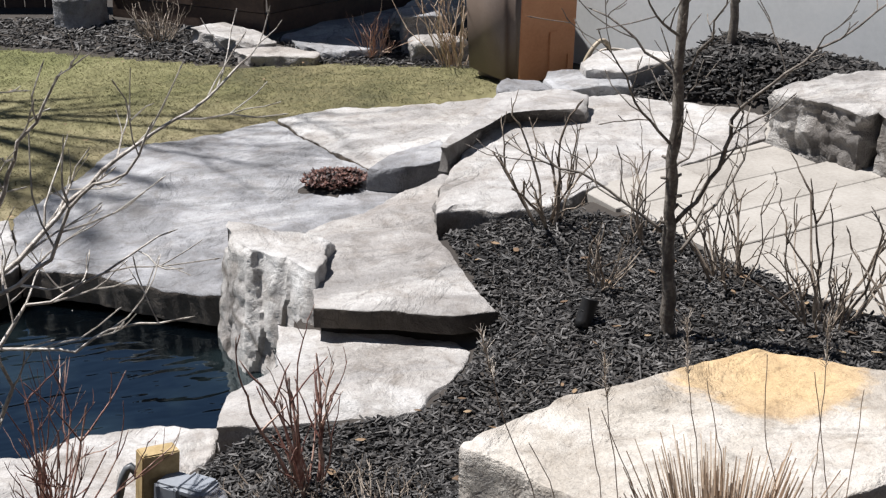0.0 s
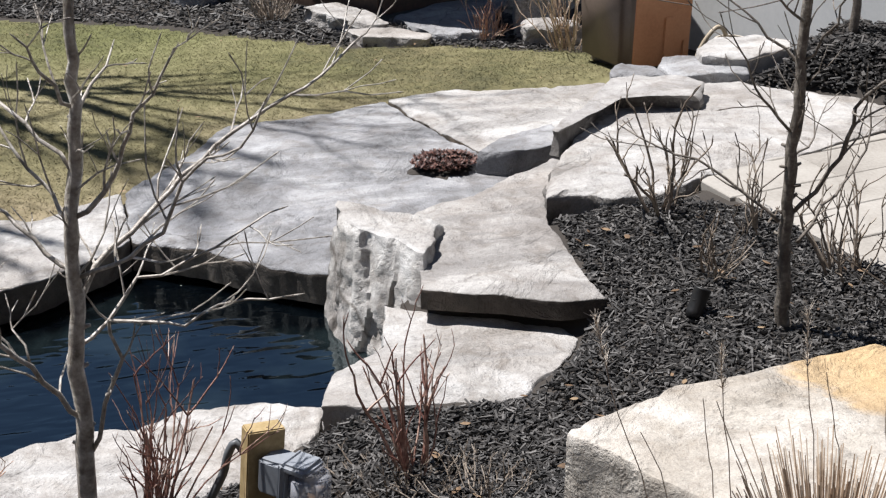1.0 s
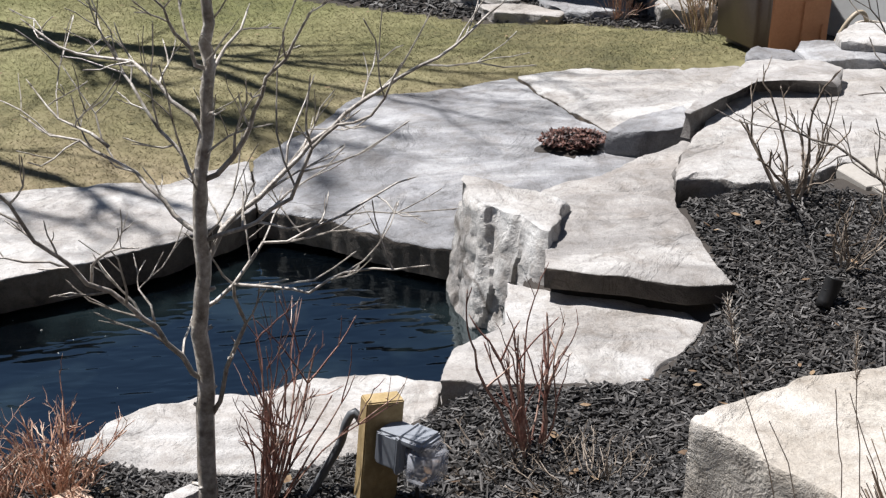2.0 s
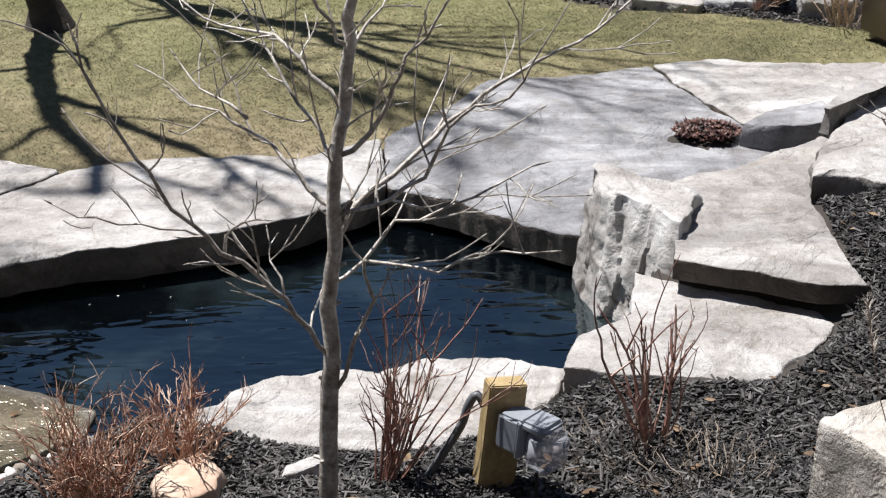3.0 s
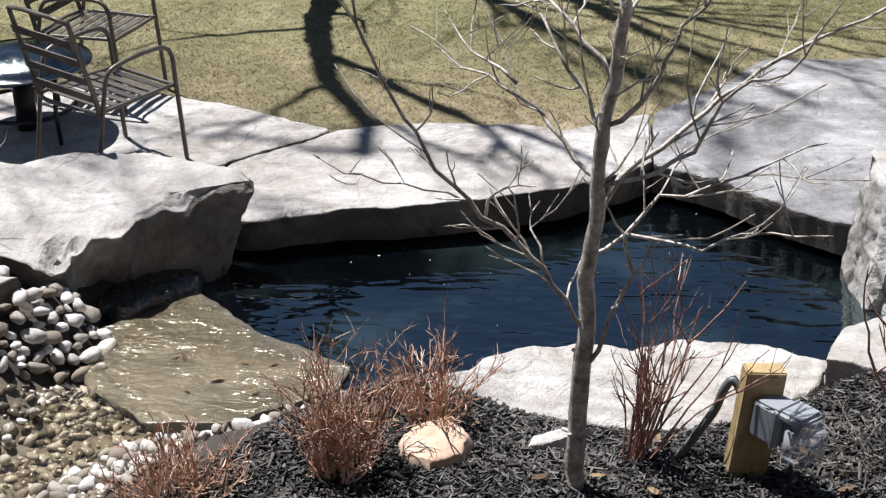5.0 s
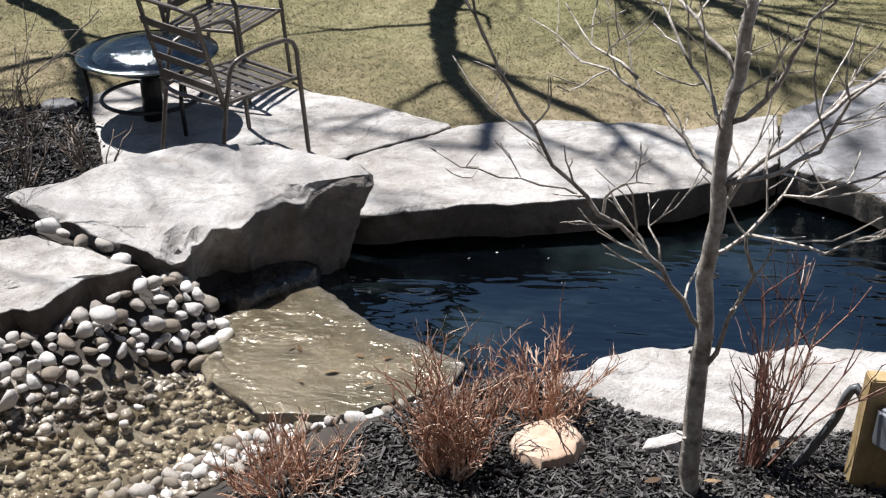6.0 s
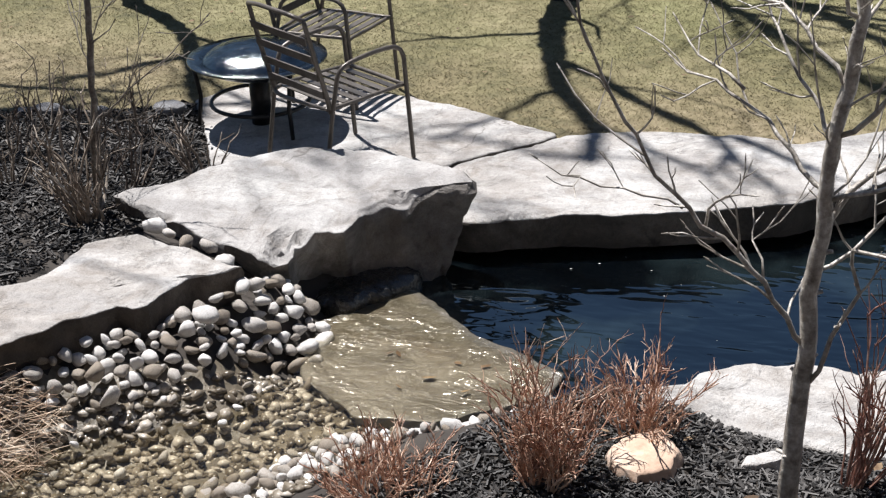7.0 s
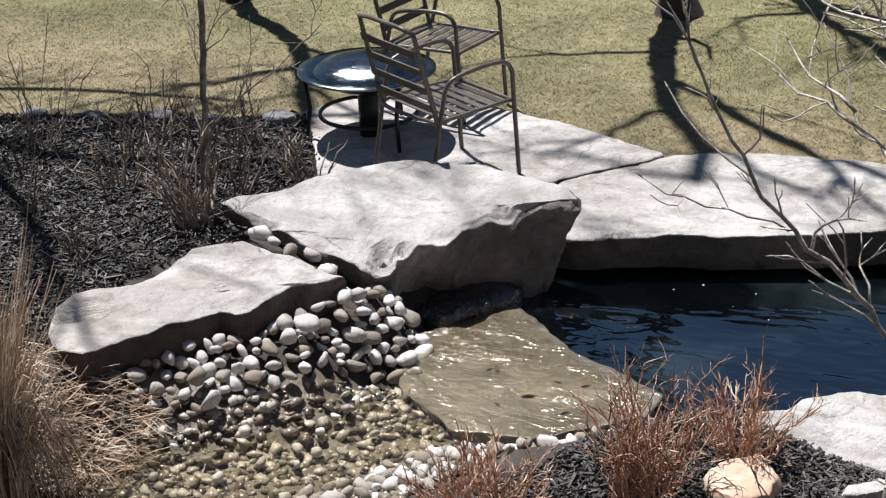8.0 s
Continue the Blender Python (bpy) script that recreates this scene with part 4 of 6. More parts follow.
path_tree_limbs.append((0.009, 0.003, [(2.42, 4.45, 1.67), (2.27, 4.35, 1.79), (2.15, 4.25, 1.93)]))
path_tree_limbs.append((0.006, 0.002, [(2.22, 4.45, 1.10), (2.16, 4.50, 1.15), (2.13, 4.55, 1.26)]))
sapling_limbs.append((0.020, 0.010, [(-2.98, 5.30, 0.32), (-2.95, 5.30, 0.67), (-2.92, 5.30, 1.01), (-2.89, 5.30, 1.43)]))
sapling_limbs.append((0.006, 0.002, [(-2.94, 5.30, 0.74), (-2.74, 5.23, 0.91), (-2.50, 5.17, 1.11), (-2.31, 5.10, 1.28)]))
sapling_limbs.append((0.005, 0.002, [(-2.92, 5.30, 0.96), (-3.04, 5.40, 1.11), (-3.12, 5.50, 1.22)]))
sapling_limbs.append((0.005, 0.002, [(-2.92, 5.30, 1.08), (-2.85, 5.35, 1.21), (-2.74, 5.40, 1.30)]))
sapling_limbs.append((0.005, 0.002, [(-2.94, 5.30, 0.69), (-2.79, 5.25, 0.81), (-2.66, 5.20, 1.06)]))
garden_tree("young_magnolia_tree", pond_tree_limbs, "slim bare young tree with grey-brown bark in mulch", 5, 1.0, PALE_BARK)
garden_tree("young_bare_tree", path_tree_limbs, "slim bare tree with upswept limbs beside a path", 6)
garden_tree("sapling", sapling_limbs, "thin bare sapling in the shrub bed", 7)


def shrub(name, at, height, spread, stems, material, label, seed, fork=2, r=0.004, even=False, foot=0.3):
    """A leafless clump: crooked stems fanning from one root, forking again and again, with buds at the tips."""
    rng = random.Random(seed)
    x, y = at
    z = float(land(x, y))
    bush = tagged(thing(name, (x, y, z)), label, "shrub")
    lean = (rng.gauss(0, 0.07), rng.gauss(0, 0.07))

    def shoot(mesh, p, way, length, rad, depth):
        n = 5 if depth < 2 else 3
        line = wander(p, way, length, rng, 0.2 if even else 0.34, n, 0.10)
        tip = rad * (0.5 if depth < 2 else 0.6)
        mesh.tube(line, rad, tip, 5 if depth < 1 else 4)
        d = (line[-1] - line[-2]).normalized()
        mesh.tube([line[-1], line[-1] + d * 0.004, line[-1] + d * 0.011], tip * 1.45, tip * 0.5, 4)
        if depth < 2:
            for _ in range(rng.randint(0, fork - depth) if depth else rng.randint(fork // 2, fork)):
                k = rng.randint(2, n)
                s = Vector((rng.gauss(0, 0.55), rng.gauss(0, 0.55), 0.25))
                shoot(mesh, line[k], (line[k] - line[k - 1]).normalized() + s, length * rng.uniform(0.22, 0.5), rad * 0.62, depth + 1)

    for _ in range(stems):
        one = Mesh()
        a, o = rng.uniform(0, 6.28), rng.random() ** 0.7
        base = (math.cos(a) * foot * o * spread, math.sin(a) * foot * o * spread, -0.01)
        h = height * (rng.uniform(0.55, 1.0) if even else rng.uniform(0.3, 1.0)) * (1.0 - 0.25 * o) * 1.08
        way = (math.cos(a) * o * spread / height + lean[0], math.sin(a) * o * spread / height + lean[1], 1)
        shoot(one, Vector(base), way, h, r * rng.uniform(0.75, 1.4), 0)
        part("stem", one.mesh(), material, bush)
    return bush


DOGWOOD = mat("dogwood_stems", [(0.115, 0.05, 0.041), (0.275, 0.14, 0.11), (0.57, 0.43, 0.35)], 0.55, 8, 60, 0.2, island=0.3)
DARK_TWIG = mat("dark_twigs", [(0.045, 0.034, 0.028), (0.11, 0.085, 0.068), (0.24, 0.195, 0.155)], 0.75, 8, 60, 0.2, island=0.35)
for i, (bx, by, bh, bn) in enumerate([(-3.35, 5.95, 0.40, 22), (-3.62, 5.85, 0.34, 16), (-3.15, 5.75, 0.36, 20), (-2.95, 5.55, 0.40, 18), (-3.9, 6.15, 0.42, 16), (-4.1, 5.6, 0.34, 18), (-3.7, 5.15, 0.30, 18), (-3.25, 4.75, 0.26, 16)]):
    shrub("rose_shrub", (bx, by), bh * 0.8, bh * 0.5, bn // 2, DARK_TWIG, "sparse dark bare shrub in the mulched bed", 300 + i, 3, 0.0042)
shrub("spirea_shrub", (-0.77, 3.86), 0.37, 0.17, 95, RED_TWIG, "dense reddish twiggy shrub at the pond edge", 21, 5, 0.0036, foot=0.4)
shrub("spirea_shrub", (-0.53, 4.17), 0.28, 0.20, 60, RED_TWIG, "small reddish twiggy shrub by the shore slab", 22, 5, 0.0033, foot=0.4)
shrub("dogwood_shrub", (0.11, 3.98), 0.62, 0.12, 26, DOGWOOD, "upright dark red bare stems in mulch", 23, 4, 0.0042, even=True)
shrub("dogwood_shrub", (0.97, 4.08), 0.54, 0.26, 17, DOGWOOD, "bare red-brown stems beside the power post", 30, 3, 0.0056, even=True, foot=0.2)
shrub("spirea_shrub", (0.90, 4.02), 0.14, 0.26, 55, TAN_TWIG, "low tangle of dry tan twigs round bare stems", 44, 3, 0.0026, foot=0.8)
shrub("spirea_shrub", (1.12, 3.80), 0.14, 0.26, 60, TAN_TWIG, "low dry twiggy clump in mulch", 25, 3, 0.0027, foot=0.7)
shrub("spirea_shrub", (-1.28, 3.80), 0.23, 0.26, 110, RED_TWIG, "low reddish twiggy clump by the pebbles", 26, 4, 0.0032, foot=0.55)
shrub("hydrangea_shrub", (2.44, 5.62), 0.55, 0.40, 11, TAN_TWIG, "sparse grey-brown forked stems at the terrace", 27, 4, 0.0065, foot=0.15)
shrub("hydrangea_shrub", (2.40, 4.98), 0.36, 0.22, 11, TAN_TWIG, "sparse bare stems in mulch", 28, 3, 0.0046)
shrub("hydrangea_shrub", (2.72, 5.30), 0.36, 0.24, 12, TAN_TWIG, "thin dry stems at the edge of the paving", 29, 3, 0.0046)
shrub("hydrangea_shrub", (2.86, 4.78), 0.52, 0.28, 16, TAN_TWIG, "bare brown stems beside the paved patio", 30, 3, 0.0055)
shrub("hydrangea_shrub", (3.06, 4.36), 0.58, 0.34, 22, TAN_TWIG, "tall bare brown stems beside the paved patio", 31, 3, 0.0055)
shrub("hydrangea_shrub", (3.25, 4.08), 0.42, 0.32, 18, TAN_TWIG, "bare brown stems with dry remains", 32, 3, 0.0055)
shrub("rose_shrub", (-2.97, 5.20), 0.50, 0.22, 30, TAN_TWIG, "bare grey-brown shrub in a mulched bed", 33, 3, 0.0062)
shrub("rose_shrub", (-2.72, 5.78), 0.34, 0.28, 13, TAN_TWIG, "sparse bare shrub beside the garden chairs", 34, 3, 0.0055)
shrub("rose_shrub", (-3.30, 6.30), 0.36, 0.24, 14, TAN_TWIG, "thin bare shrub at the lawn edge", 35, 3, 0.0042)
shrub("rose_shrub", (-3.75, 6.2), 0.42, 0.24, 12, TAN_TWIG, "sparse upright bare stems at the lawn edge", 36, 3, 0.0042)
shrub("rose_shrub", (-3.5, 5.5), 0.35, 0.26, 14, TAN_TWIG, "bare low shrub in the dark mulch", 37, 3, 0.0042)
shrub("rose_shrub", (-4.2, 5.9), 0.5, 0.26, 12, TAN_TWIG, "sparse bare stems in the dark mulch", 38, 3, 0.0042)


def grass_clump(name, at, height, spread, count, label, seed, droop=0.6, stalks=0, wide=0.0034):
    """A tuft of dry ornamental grass: hundreds of arching blades, with a few seed heads."""
    rng = random.Random(seed)
    x, y = at
    z = float(land(x, y))
    clump = tagged(thing(name, (x, y, z)), label, "ornamental grass")
    m, s, heads = Mesh(), Mesh(), Mesh()
    for _ in range(count):
        a, o = rng.uniform(0, 6.28), rng.random() ** 0.6
        h = height * rng.uniform(0.5, 1.1)
        c, sn = math.cos(a), math.sin(a)
        base = Vector((c * o * 0.4 * spread, sn * o * 0.4 * spread, -0.01))
        out = spread * o * rng.uniform(0.5, 1.2)
        fall = droop * o * rng.random()
        pts = [base + Vector((c * out * u ** 1.6, sn * out * u ** 1.6, h * (u - fall * u ** 3))) for u in (0, 0.25, 0.5, 0.75, 1)]
        m.tube(pts, wide, wide * 0.4, 3, False)
    for _ in range(stalks):
        a, o = rng.uniform(0, 6.28), rng.random()
        line = wander((math.cos(a) * 0.06, math.sin(a) * 0.06, 0), (math.cos(a) * 0.25 * o, math.sin(a) * 0.25 * o, 1), height * rng.uniform(1.3, 2.1), rng, 0.06, 6)
        s.tube(line, 0.002, 0.001, 4)
        d = (line[-1] - line[-2]).normalized()
        for k in range(16):
            p = line[-1] - d * 0.010 * k
            heads.tube([p, p + d * 0.02 + Vector((rng.gauss(0, 0.006), rng.gauss(0, 0.006), rng.gauss(0, 0.004)))], 0.0012, 0.0004, 3, False)
    part("blades", m.mesh(), STRAW, clump)
    if stalks:
        part("stalks", s.mesh(), STRAW, clump)
        part("seed_heads", heads.mesh(), STRAW, clump, "feathery pale seed heads")
    return clump


grass_clump("fountain_grass", (-2.80, 3.48), 0.98, 0.24, 1300, "tall dry straw-coloured grass clump by the stream", 41, 1.35, 8)


def litter(poly, count, long, seed):
    """Fallen blades lying over one another."""
    rng = random.Random(seed)
    m, xs, ys = Mesh(), [p[0] for p in poly], [p[1] for p in poly]
    while count:
        x, y = rng.uniform(min(xs), max(xs)), rng.uniform(min(ys), max(ys))
        if not inside(poly, np.array([x]), np.array([y]))[0]:
            continue
        count -= 1
        a, n = rng.gauss(0.5, 0.7), long * rng.uniform(0.4, 1.0)
        z, e = float(land(x, y)) + 0.05 * rng.random() + 0.05, rng.gauss(0.0, 0.02)
        c, sn = math.cos(a), math.sin(a)
        m.tube([(x - c * n / 2, y - sn * n / 2, z - e), (x + rng.gauss(0, 0.01), y + rng.gauss(0, 0.01), z + 0.012), (x + c * n / 2, y + sn * n / 2, z + e)], 0.0019, 0.0008, 3, False)
    return m.mesh()


tagged(part("grass_litter", litter([(-2.92, 3.98), (-2.66, 4.06), (-2.48, 4.0), (-2.44, 3.84), (-2.60, 3.6), (-2.95, 3.5)], 620, 0.17, 42), STRAW), "flattened dry tan grass at the stream edge", "dry grass", kind="stuff")
grass_clump("fountain_grass", (1.69, 2.67), 0.54, 0.20, 1000, "cut dry grass tuft before the boulder", 43, 0.05, 0, 0.004)


# ---- stream, pebbles ----
STREAM_WATER = bpy.data.materials.new("stream_water")
STREAM_WATER.use_nodes = True
sn, sl = STREAM_WATER.node_tree.nodes, STREAM_WATER.node_tree.links
clear, gloss, fres, both = sn.new("ShaderNodeBsdfTransparent"), sn.new("ShaderNodeBsdfGlossy"), sn.new("ShaderNodeFresnel"), sn.new("ShaderNodeMixShader")
clear.inputs["Color"].default_value = (0.90, 0.875, 0.80, 1)
gloss.inputs["Roughness"].default_value, fres.inputs["IOR"].default_value = 0.12, 1.5
sl.new(fres.outputs[0], both.inputs[0])
sl.new(clear.outputs[0], both.inputs[1])
sl.new(gloss.outputs[0], both.inputs[2])
sl.new(both.outputs[0], sn["Material Output"].inputs["Surface"])


def rippled(poly, z, step, tall, seed):
    """A film of moving water: a fine sheet with short steep ripples."""
    xs, ys = [p[0] for p in poly], [p[1] for p in poly]
    ax, ay = np.arange(min(xs), max(xs), step), np.arange(min(ys), max(ys), step)
    w = len(ax)
    o = Vector((seed * 11.0, 0, 0))
    v = []
    for y in ay:
        for x in ax:
            q = Vector((x * 0.8 + y * 0.6, (y * 0.8 - x * 0.6) * 1.7, 0)) + o
            v.append((x, y, z(x, y) + tall * (noise.noise(q * 19) + 0.6 * noise.noise(q * 43) + 0.3 * noise.noise(q * 80))))
    gx2, gy2 = np.meshgrid(ax, ay)
    k = inside(poly, gx2, gy2)
    f = [(j * w + i, j * w + i + 1, (j + 1) * w + i + 1, (j + 1) * w + i) for j in range(len(ay) - 1) for i in range(w - 1) if k[j, i] and k[j + 1, i + 1] and k[j, i + 1] and k[j + 1, i]]
    used = sorted({q for t in f for q in t})
    index = {q: i for i, q in enumerate(used)}
    return [v[q] for q in used], [tuple(index[q] for q in t) for t in f]


flow = smooth(part("stream_water", rippled([(-1.90, 4.96), (-1.68, 5.37), (-1.30, 5.02), (-0.94, 4.82), (-0.96, 4.66), (-1.22, 4.36), (-1.5, 3.95), (-1.95, 3.3), (-2.8, 3.3), (-2.75, 3.9), (-2.2, 4.15), (-1.86, 4.55)], lambda x, y: 0.112, 0.0095, 0.0050, 1), STREAM_WATER))
tagged(flow, "shallow clear water sparkling over stones", "water", kind="structure")

PEBBLE = mat("river_pebbles", [(0.22, 0.185, 0.145), (0.42, 0.395, 0.365), (0.63, 0.615, 0.595)], 0.7, 14, 60, 0.45, per_object=0.5)
WET_PEBBLE = mat("wet_pebbles", [(0.10, 0.082, 0.06), (0.22, 0.188, 0.145), (0.48, 0.44, 0.38)], 0.16, 14, 50, 0.3, island=0.5)


def pebble_shape(rng, detail=2):
    bm = bmesh.new()
    bmesh.ops.create_icosphere(bm, subdivisions=detail, radius=1.0)
    sx, sy, sz = rng.uniform(0.85, 1.3), rng.uniform(0.65, 0.95), rng.uniform(0.5, 0.8)
    o = Vector((rng.uniform(0, 90), rng.uniform(0, 90), 0))
    for v in bm.verts:
        v.co *= 1 + 0.42 * noise.noise(v.co * 0.9 + o) + 0.10 * noise.noise(v.co * 2.5 + o)
        v.co = Vector((v.co.x * sx, v.co.y * sy, v.co.z * sz))
    for _ in range(9):  # worn flats
        n = Vector((rng.gauss(0, 1), rng.gauss(0, 1), rng.gauss(0, 1))).normalized()
        reach = max(v.co.dot(n) for v in bm.verts) * rng.uniform(0.62, 0.9)
        for v in bm.verts:
            v.co -= n * max(0.0, v.co.dot(n) - reach) * 0.85
    return bm


prng = random.Random(77)
shapes = []
for _ in range(14):
    me = bpy.data.meshes.new("pebble")
    b0 = pebble_shape(prng)
    b0.to_mesh(me)
    b0.free()
    me.materials.append(PEBBLE)
    me.polygons.foreach_set("use_smooth", [True] * len(me.polygons))
    shapes.append(me)


def pebbles(poly, count, lo, hi, label, pile=0.0, lift=0.0):
    """Stones one by one, none through another."""
    placed, tries = [], 0
    xs, ys = [p[0] for p in poly], [p[1] for p in poly]
    while len(placed) < count and tries < count * 60:
        tries += 1
        x, y, r = prng.uniform(min(xs), max(xs)), prng.uniform(min(ys), max(ys)), prng.uniform(lo, hi) * 0.5
        if not inside(poly, np.array([x]), np.array([y]))[0]:
            continue
        z = float(land(x, y)) + lift + r * 0.45 + pile * prng.random()
        if any((x - a) ** 2 + (y - b) ** 2 + (z - c) ** 2 < (0.78 * (r + q)) ** 2 for a, b, c, q in placed):
            continue
        placed.append((x, y, z, r))
        ob = new("pebble", prng.choice(shapes))
        ob.matrix_basis = pose(x, y, z, prng.gauss(0, 22), prng.gauss(0, 22), prng.uniform(0, 360)) @ Matrix.Scale(r, 4)
        tagged(ob, label, "pebble", "river pebbles beside the stream")


pebbles([(-2.76, 4.10), (-2.55, 4.24), (-2.36, 4.46), (-2.10, 4.78), (-2.17, 4.98), (-2.03, 5.06), (-1.85, 4.92), (-1.82, 4.72), (-1.98, 4.58), (-2.12, 4.37), (-2.33, 4.14), (-2.63, 4.02)], 400, 0.045, 0.115, "smooth pale rounded river pebble", 0.05)
pebbles([(-2.70, 4.0), (-2.1, 4.3), (-1.8, 4.6), (-1.7, 4.3), (-2.1, 3.9), (-2.5, 3.7)], 26, 0.03, 0.06, "small half-wet pebble in the stream", 0.0, 0.03)
pebbles([(-1.95, 3.82), (-1.79, 3.98), (-1.59, 4.25), (-1.37, 4.25), (-1.53, 3.9), (-1.73, 3.78)], 50, 0.05, 0.10, "pale river pebble at the stream edge", 0.0, 0.03)
pebbles([(-0.88, 4.62), (-1.12, 4.42), (-1.34, 4.32), (-1.52, 4.12), (-1.70, 4.0), (-1.92, 3.78), (-1.80, 3.58), (-1.50, 3.82), (-1.22, 4.16), (-0.92, 4.46)], 170, 0.028, 0.085, "smooth pale rounded river pebble on the bank", 0.015)
pebbles([(-2.60, 5.04), (-2.28, 4.94), (-2.2, 4.86), (-2.5, 4.96)], 5, 0.07, 0.10, "small pale pebble between two slabs", 0.0, 0.1)


SILT = mat("brown_silt", [(0.07, 0.058, 0.04), (0.12, 0.10, 0.07), (0.20, 0.17, 0.125)], 0.4, 5, 60, 0.5)
tagged(smooth(part("stream_silt", patch([(-1.80, 5.0), (-1.84, 4.70), (-2.15, 4.40), (-2.75, 4.10), (-2.95, 3.3), (-1.9, 3.3), (-1.55, 3.9), (-1.35, 4.2), (-1.3, 4.42), (-1.5, 4.5)], 0.05, 0.006), SILT)), "brown silt of the stream bed", "silt", kind="structure")


def stream_bed(poly, count, seed):
    rng = random.Random(seed)
    bits = [pebble_shape(rng, 1) for _ in range(6)]
    data = [([v.co.copy() for v in b.verts], [[v.index for v in f.verts] for f in b.faces]) for b in bits]
    for b in bits:
        b.free()
    V, F, n = [], [], 0
    xs, ys = [p[0] for p in poly], [p[1] for p in poly]
    while n < count:
        x, y = rng.uniform(min(xs), max(xs)), rng.uniform(min(ys), max(ys))
        if not inside(poly, np.array([x]), np.array([y]))[0]:
            continue
        n += 1
        r = 0.008 + 0.030 * rng.random() ** 2.5
        m = pose(x, y, float(land(x, y)) + r * 0.3, rng.gauss(0, 20), rng.gauss(0, 20), rng.uniform(0, 360)) @ Matrix.Diagonal((r, r, r * 0.62, 1.0))
        vs, fs = rng.choice(data)
        k = len(V)
        V += [tuple(m @ v) for v in vs]
        F += [tuple(k + i for i in f) for f in fs]
    return V, F


tagged(smooth(part("stream_stones", stream_bed([(-1.82, 4.9), (-1.84, 4.70), (-2.12, 4.36), (-2.4, 4.18), (-2.75, 4.05), (-2.85, 3.3), (-1.8, 3.3), (-1.4, 4.0), (-1.1, 4.5), (-1.5, 4.6)], 5200, 5), WET_PEBBLE)),
       "dark wet stones under shallow water", "pebbles", kind="stuff")

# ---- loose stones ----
stone("wet_rock", [(-1.98, 5.12), (-1.84, 5.08), (-1.60, 5.42), (-1.68, 5.56), (-2.0, 5.34)], 0.15, 0.25, SHADED_WET, "wet rock under the overhang, shade put into its colour", "rock", seed=33, edge=0.03, chip=0.012)
ROSE_STONE = mat("rose_stone", [(0.36, 0.24, 0.17), (0.50, 0.36, 0.27), (0.60, 0.48, 0.39)], 0.85, 6, 40, 0.6)
stone("pink_stone", [(-0.60, 3.985), (-0.57, 4.05), (-0.48, 4.09), (-0.39, 4.02), (-0.40, 3.92), (-0.50, 3.885), (-0.57, 3.92)], 0.362, 0.10, ROSE_STONE, "rough pinkish stone lying in the mulch", "stone", seed=31, chip=0.014, tilt=(0.05, 0.22), edge=0.006, res=0.012, flare=0.25, bite=0.03, reach=0.05, corners=1, crack=1.0)
stone("chip_stone", [(-0.21, 4.01), (-0.20, 4.07), (-0.09, 4.14), (-0.07, 4.10), (-0.15, 4.03)], 0.33, 0.07, PALE_STONE, "small pale stone chip in the mulch", "stone", seed=32, chip=0.006, edge=0.008, res=0.012)
for i, (x, y, r) in enumerate([(-3.96, 6.44, 0.06), (-3.84, 6.46, 0.07), (-3.28, 6.66, 0.08), (-4.5, 6.32, 0.07), (-3.6, 6.54, 0.05), (-4.2, 6.38, 0.06)]):
    stone("edging_stone", [(x + r * math.cos(a) * 1.2, y + r * math.sin(a) * 0.8) for a in np.linspace(0, 5.3, 7)], 0.315 + 0.02 * (i % 2), 0.14, BLUE_STONE, "low edging stone between bed and lawn", "stone", "edging stones of the bed",
          seed=40 + i, chip=0.008, edge=0.015, res=0.015)

# ---- paved patio ----
PAVER = mat("paver", [(0.24, 0.222, 0.198), (0.32, 0.30, 0.27), (0.38, 0.36, 0.33)], 0.85, 4, 60, 0.3, per_object=0.10)
PATIO = [(2.40, 5.74), (2.78, 5.86), (3.84, 6.17), (4.2, 5.5), (5.2, 4.6), (4.2, 2.6), (3.4, 3.2), (3.40, 4.05), (3.05, 4.62), (2.84, 5.40)]
patio = tagged(part("patio", sheet(PATIO, 0.520), SOIL), "patio of large buff concrete pavers", "paving", kind="structure")
MULCH_SIDE = [(2.30, 5.80), (2.60, 5.66), (2.84, 5.40), (2.95, 5.0), (3.05, 4.62), (3.22, 4.32), (3.42, 4.05), (3.5, 3.2)]


def paver(x, y):
    """One paver, cut where the mulch bed begins."""
    bm = box(0.593, 0.293, 0.05, (0, 0, 0), 0.004, 1)
    bmesh.ops.transform(bm, matrix=pose(x, y, 0.543 + prng.uniform(-0.002, 0.002), 0, 0, 12), verts=bm.verts)
    near = sorted(zip(MULCH_SIDE, MULCH_SIDE[1:]), key=lambda e: math.hypot((e[0][0] + e[1][0]) / 2 - x, (e[0][1] + e[1][1]) / 2 - y))[:2]
    for (x1, y1), (x2, y2) in near:
        bmesh.ops.bisect_plane(bm, geom=bm.verts[:] + bm.edges[:] + bm.faces[:], plane_co=(x1, y1, 0), plane_no=(y1 - y2, x2 - x1, 0), clear_inner=True)
    if len(bm.faces) > 3:
        bmesh.ops.holes_fill(bm, edges=bm.edges[:])
        part("paver", bm, PAVER, patio)
    else:
        bm.free()


for j in range(-14, 12):
    for i in range(-8, 9):
        c, sn = math.cos(radians(12)), math.sin(radians(12))
        u, w = i * 0.6 + (0.3 if j % 2 else 0), j * 0.3
        x, y = 3.5 + u * c - w * sn, 5.0 + u * sn + w * c
        if inside(grow(PATIO, 0.25), np.array([x]), np.array([y]))[0]:
            paver(x, y)

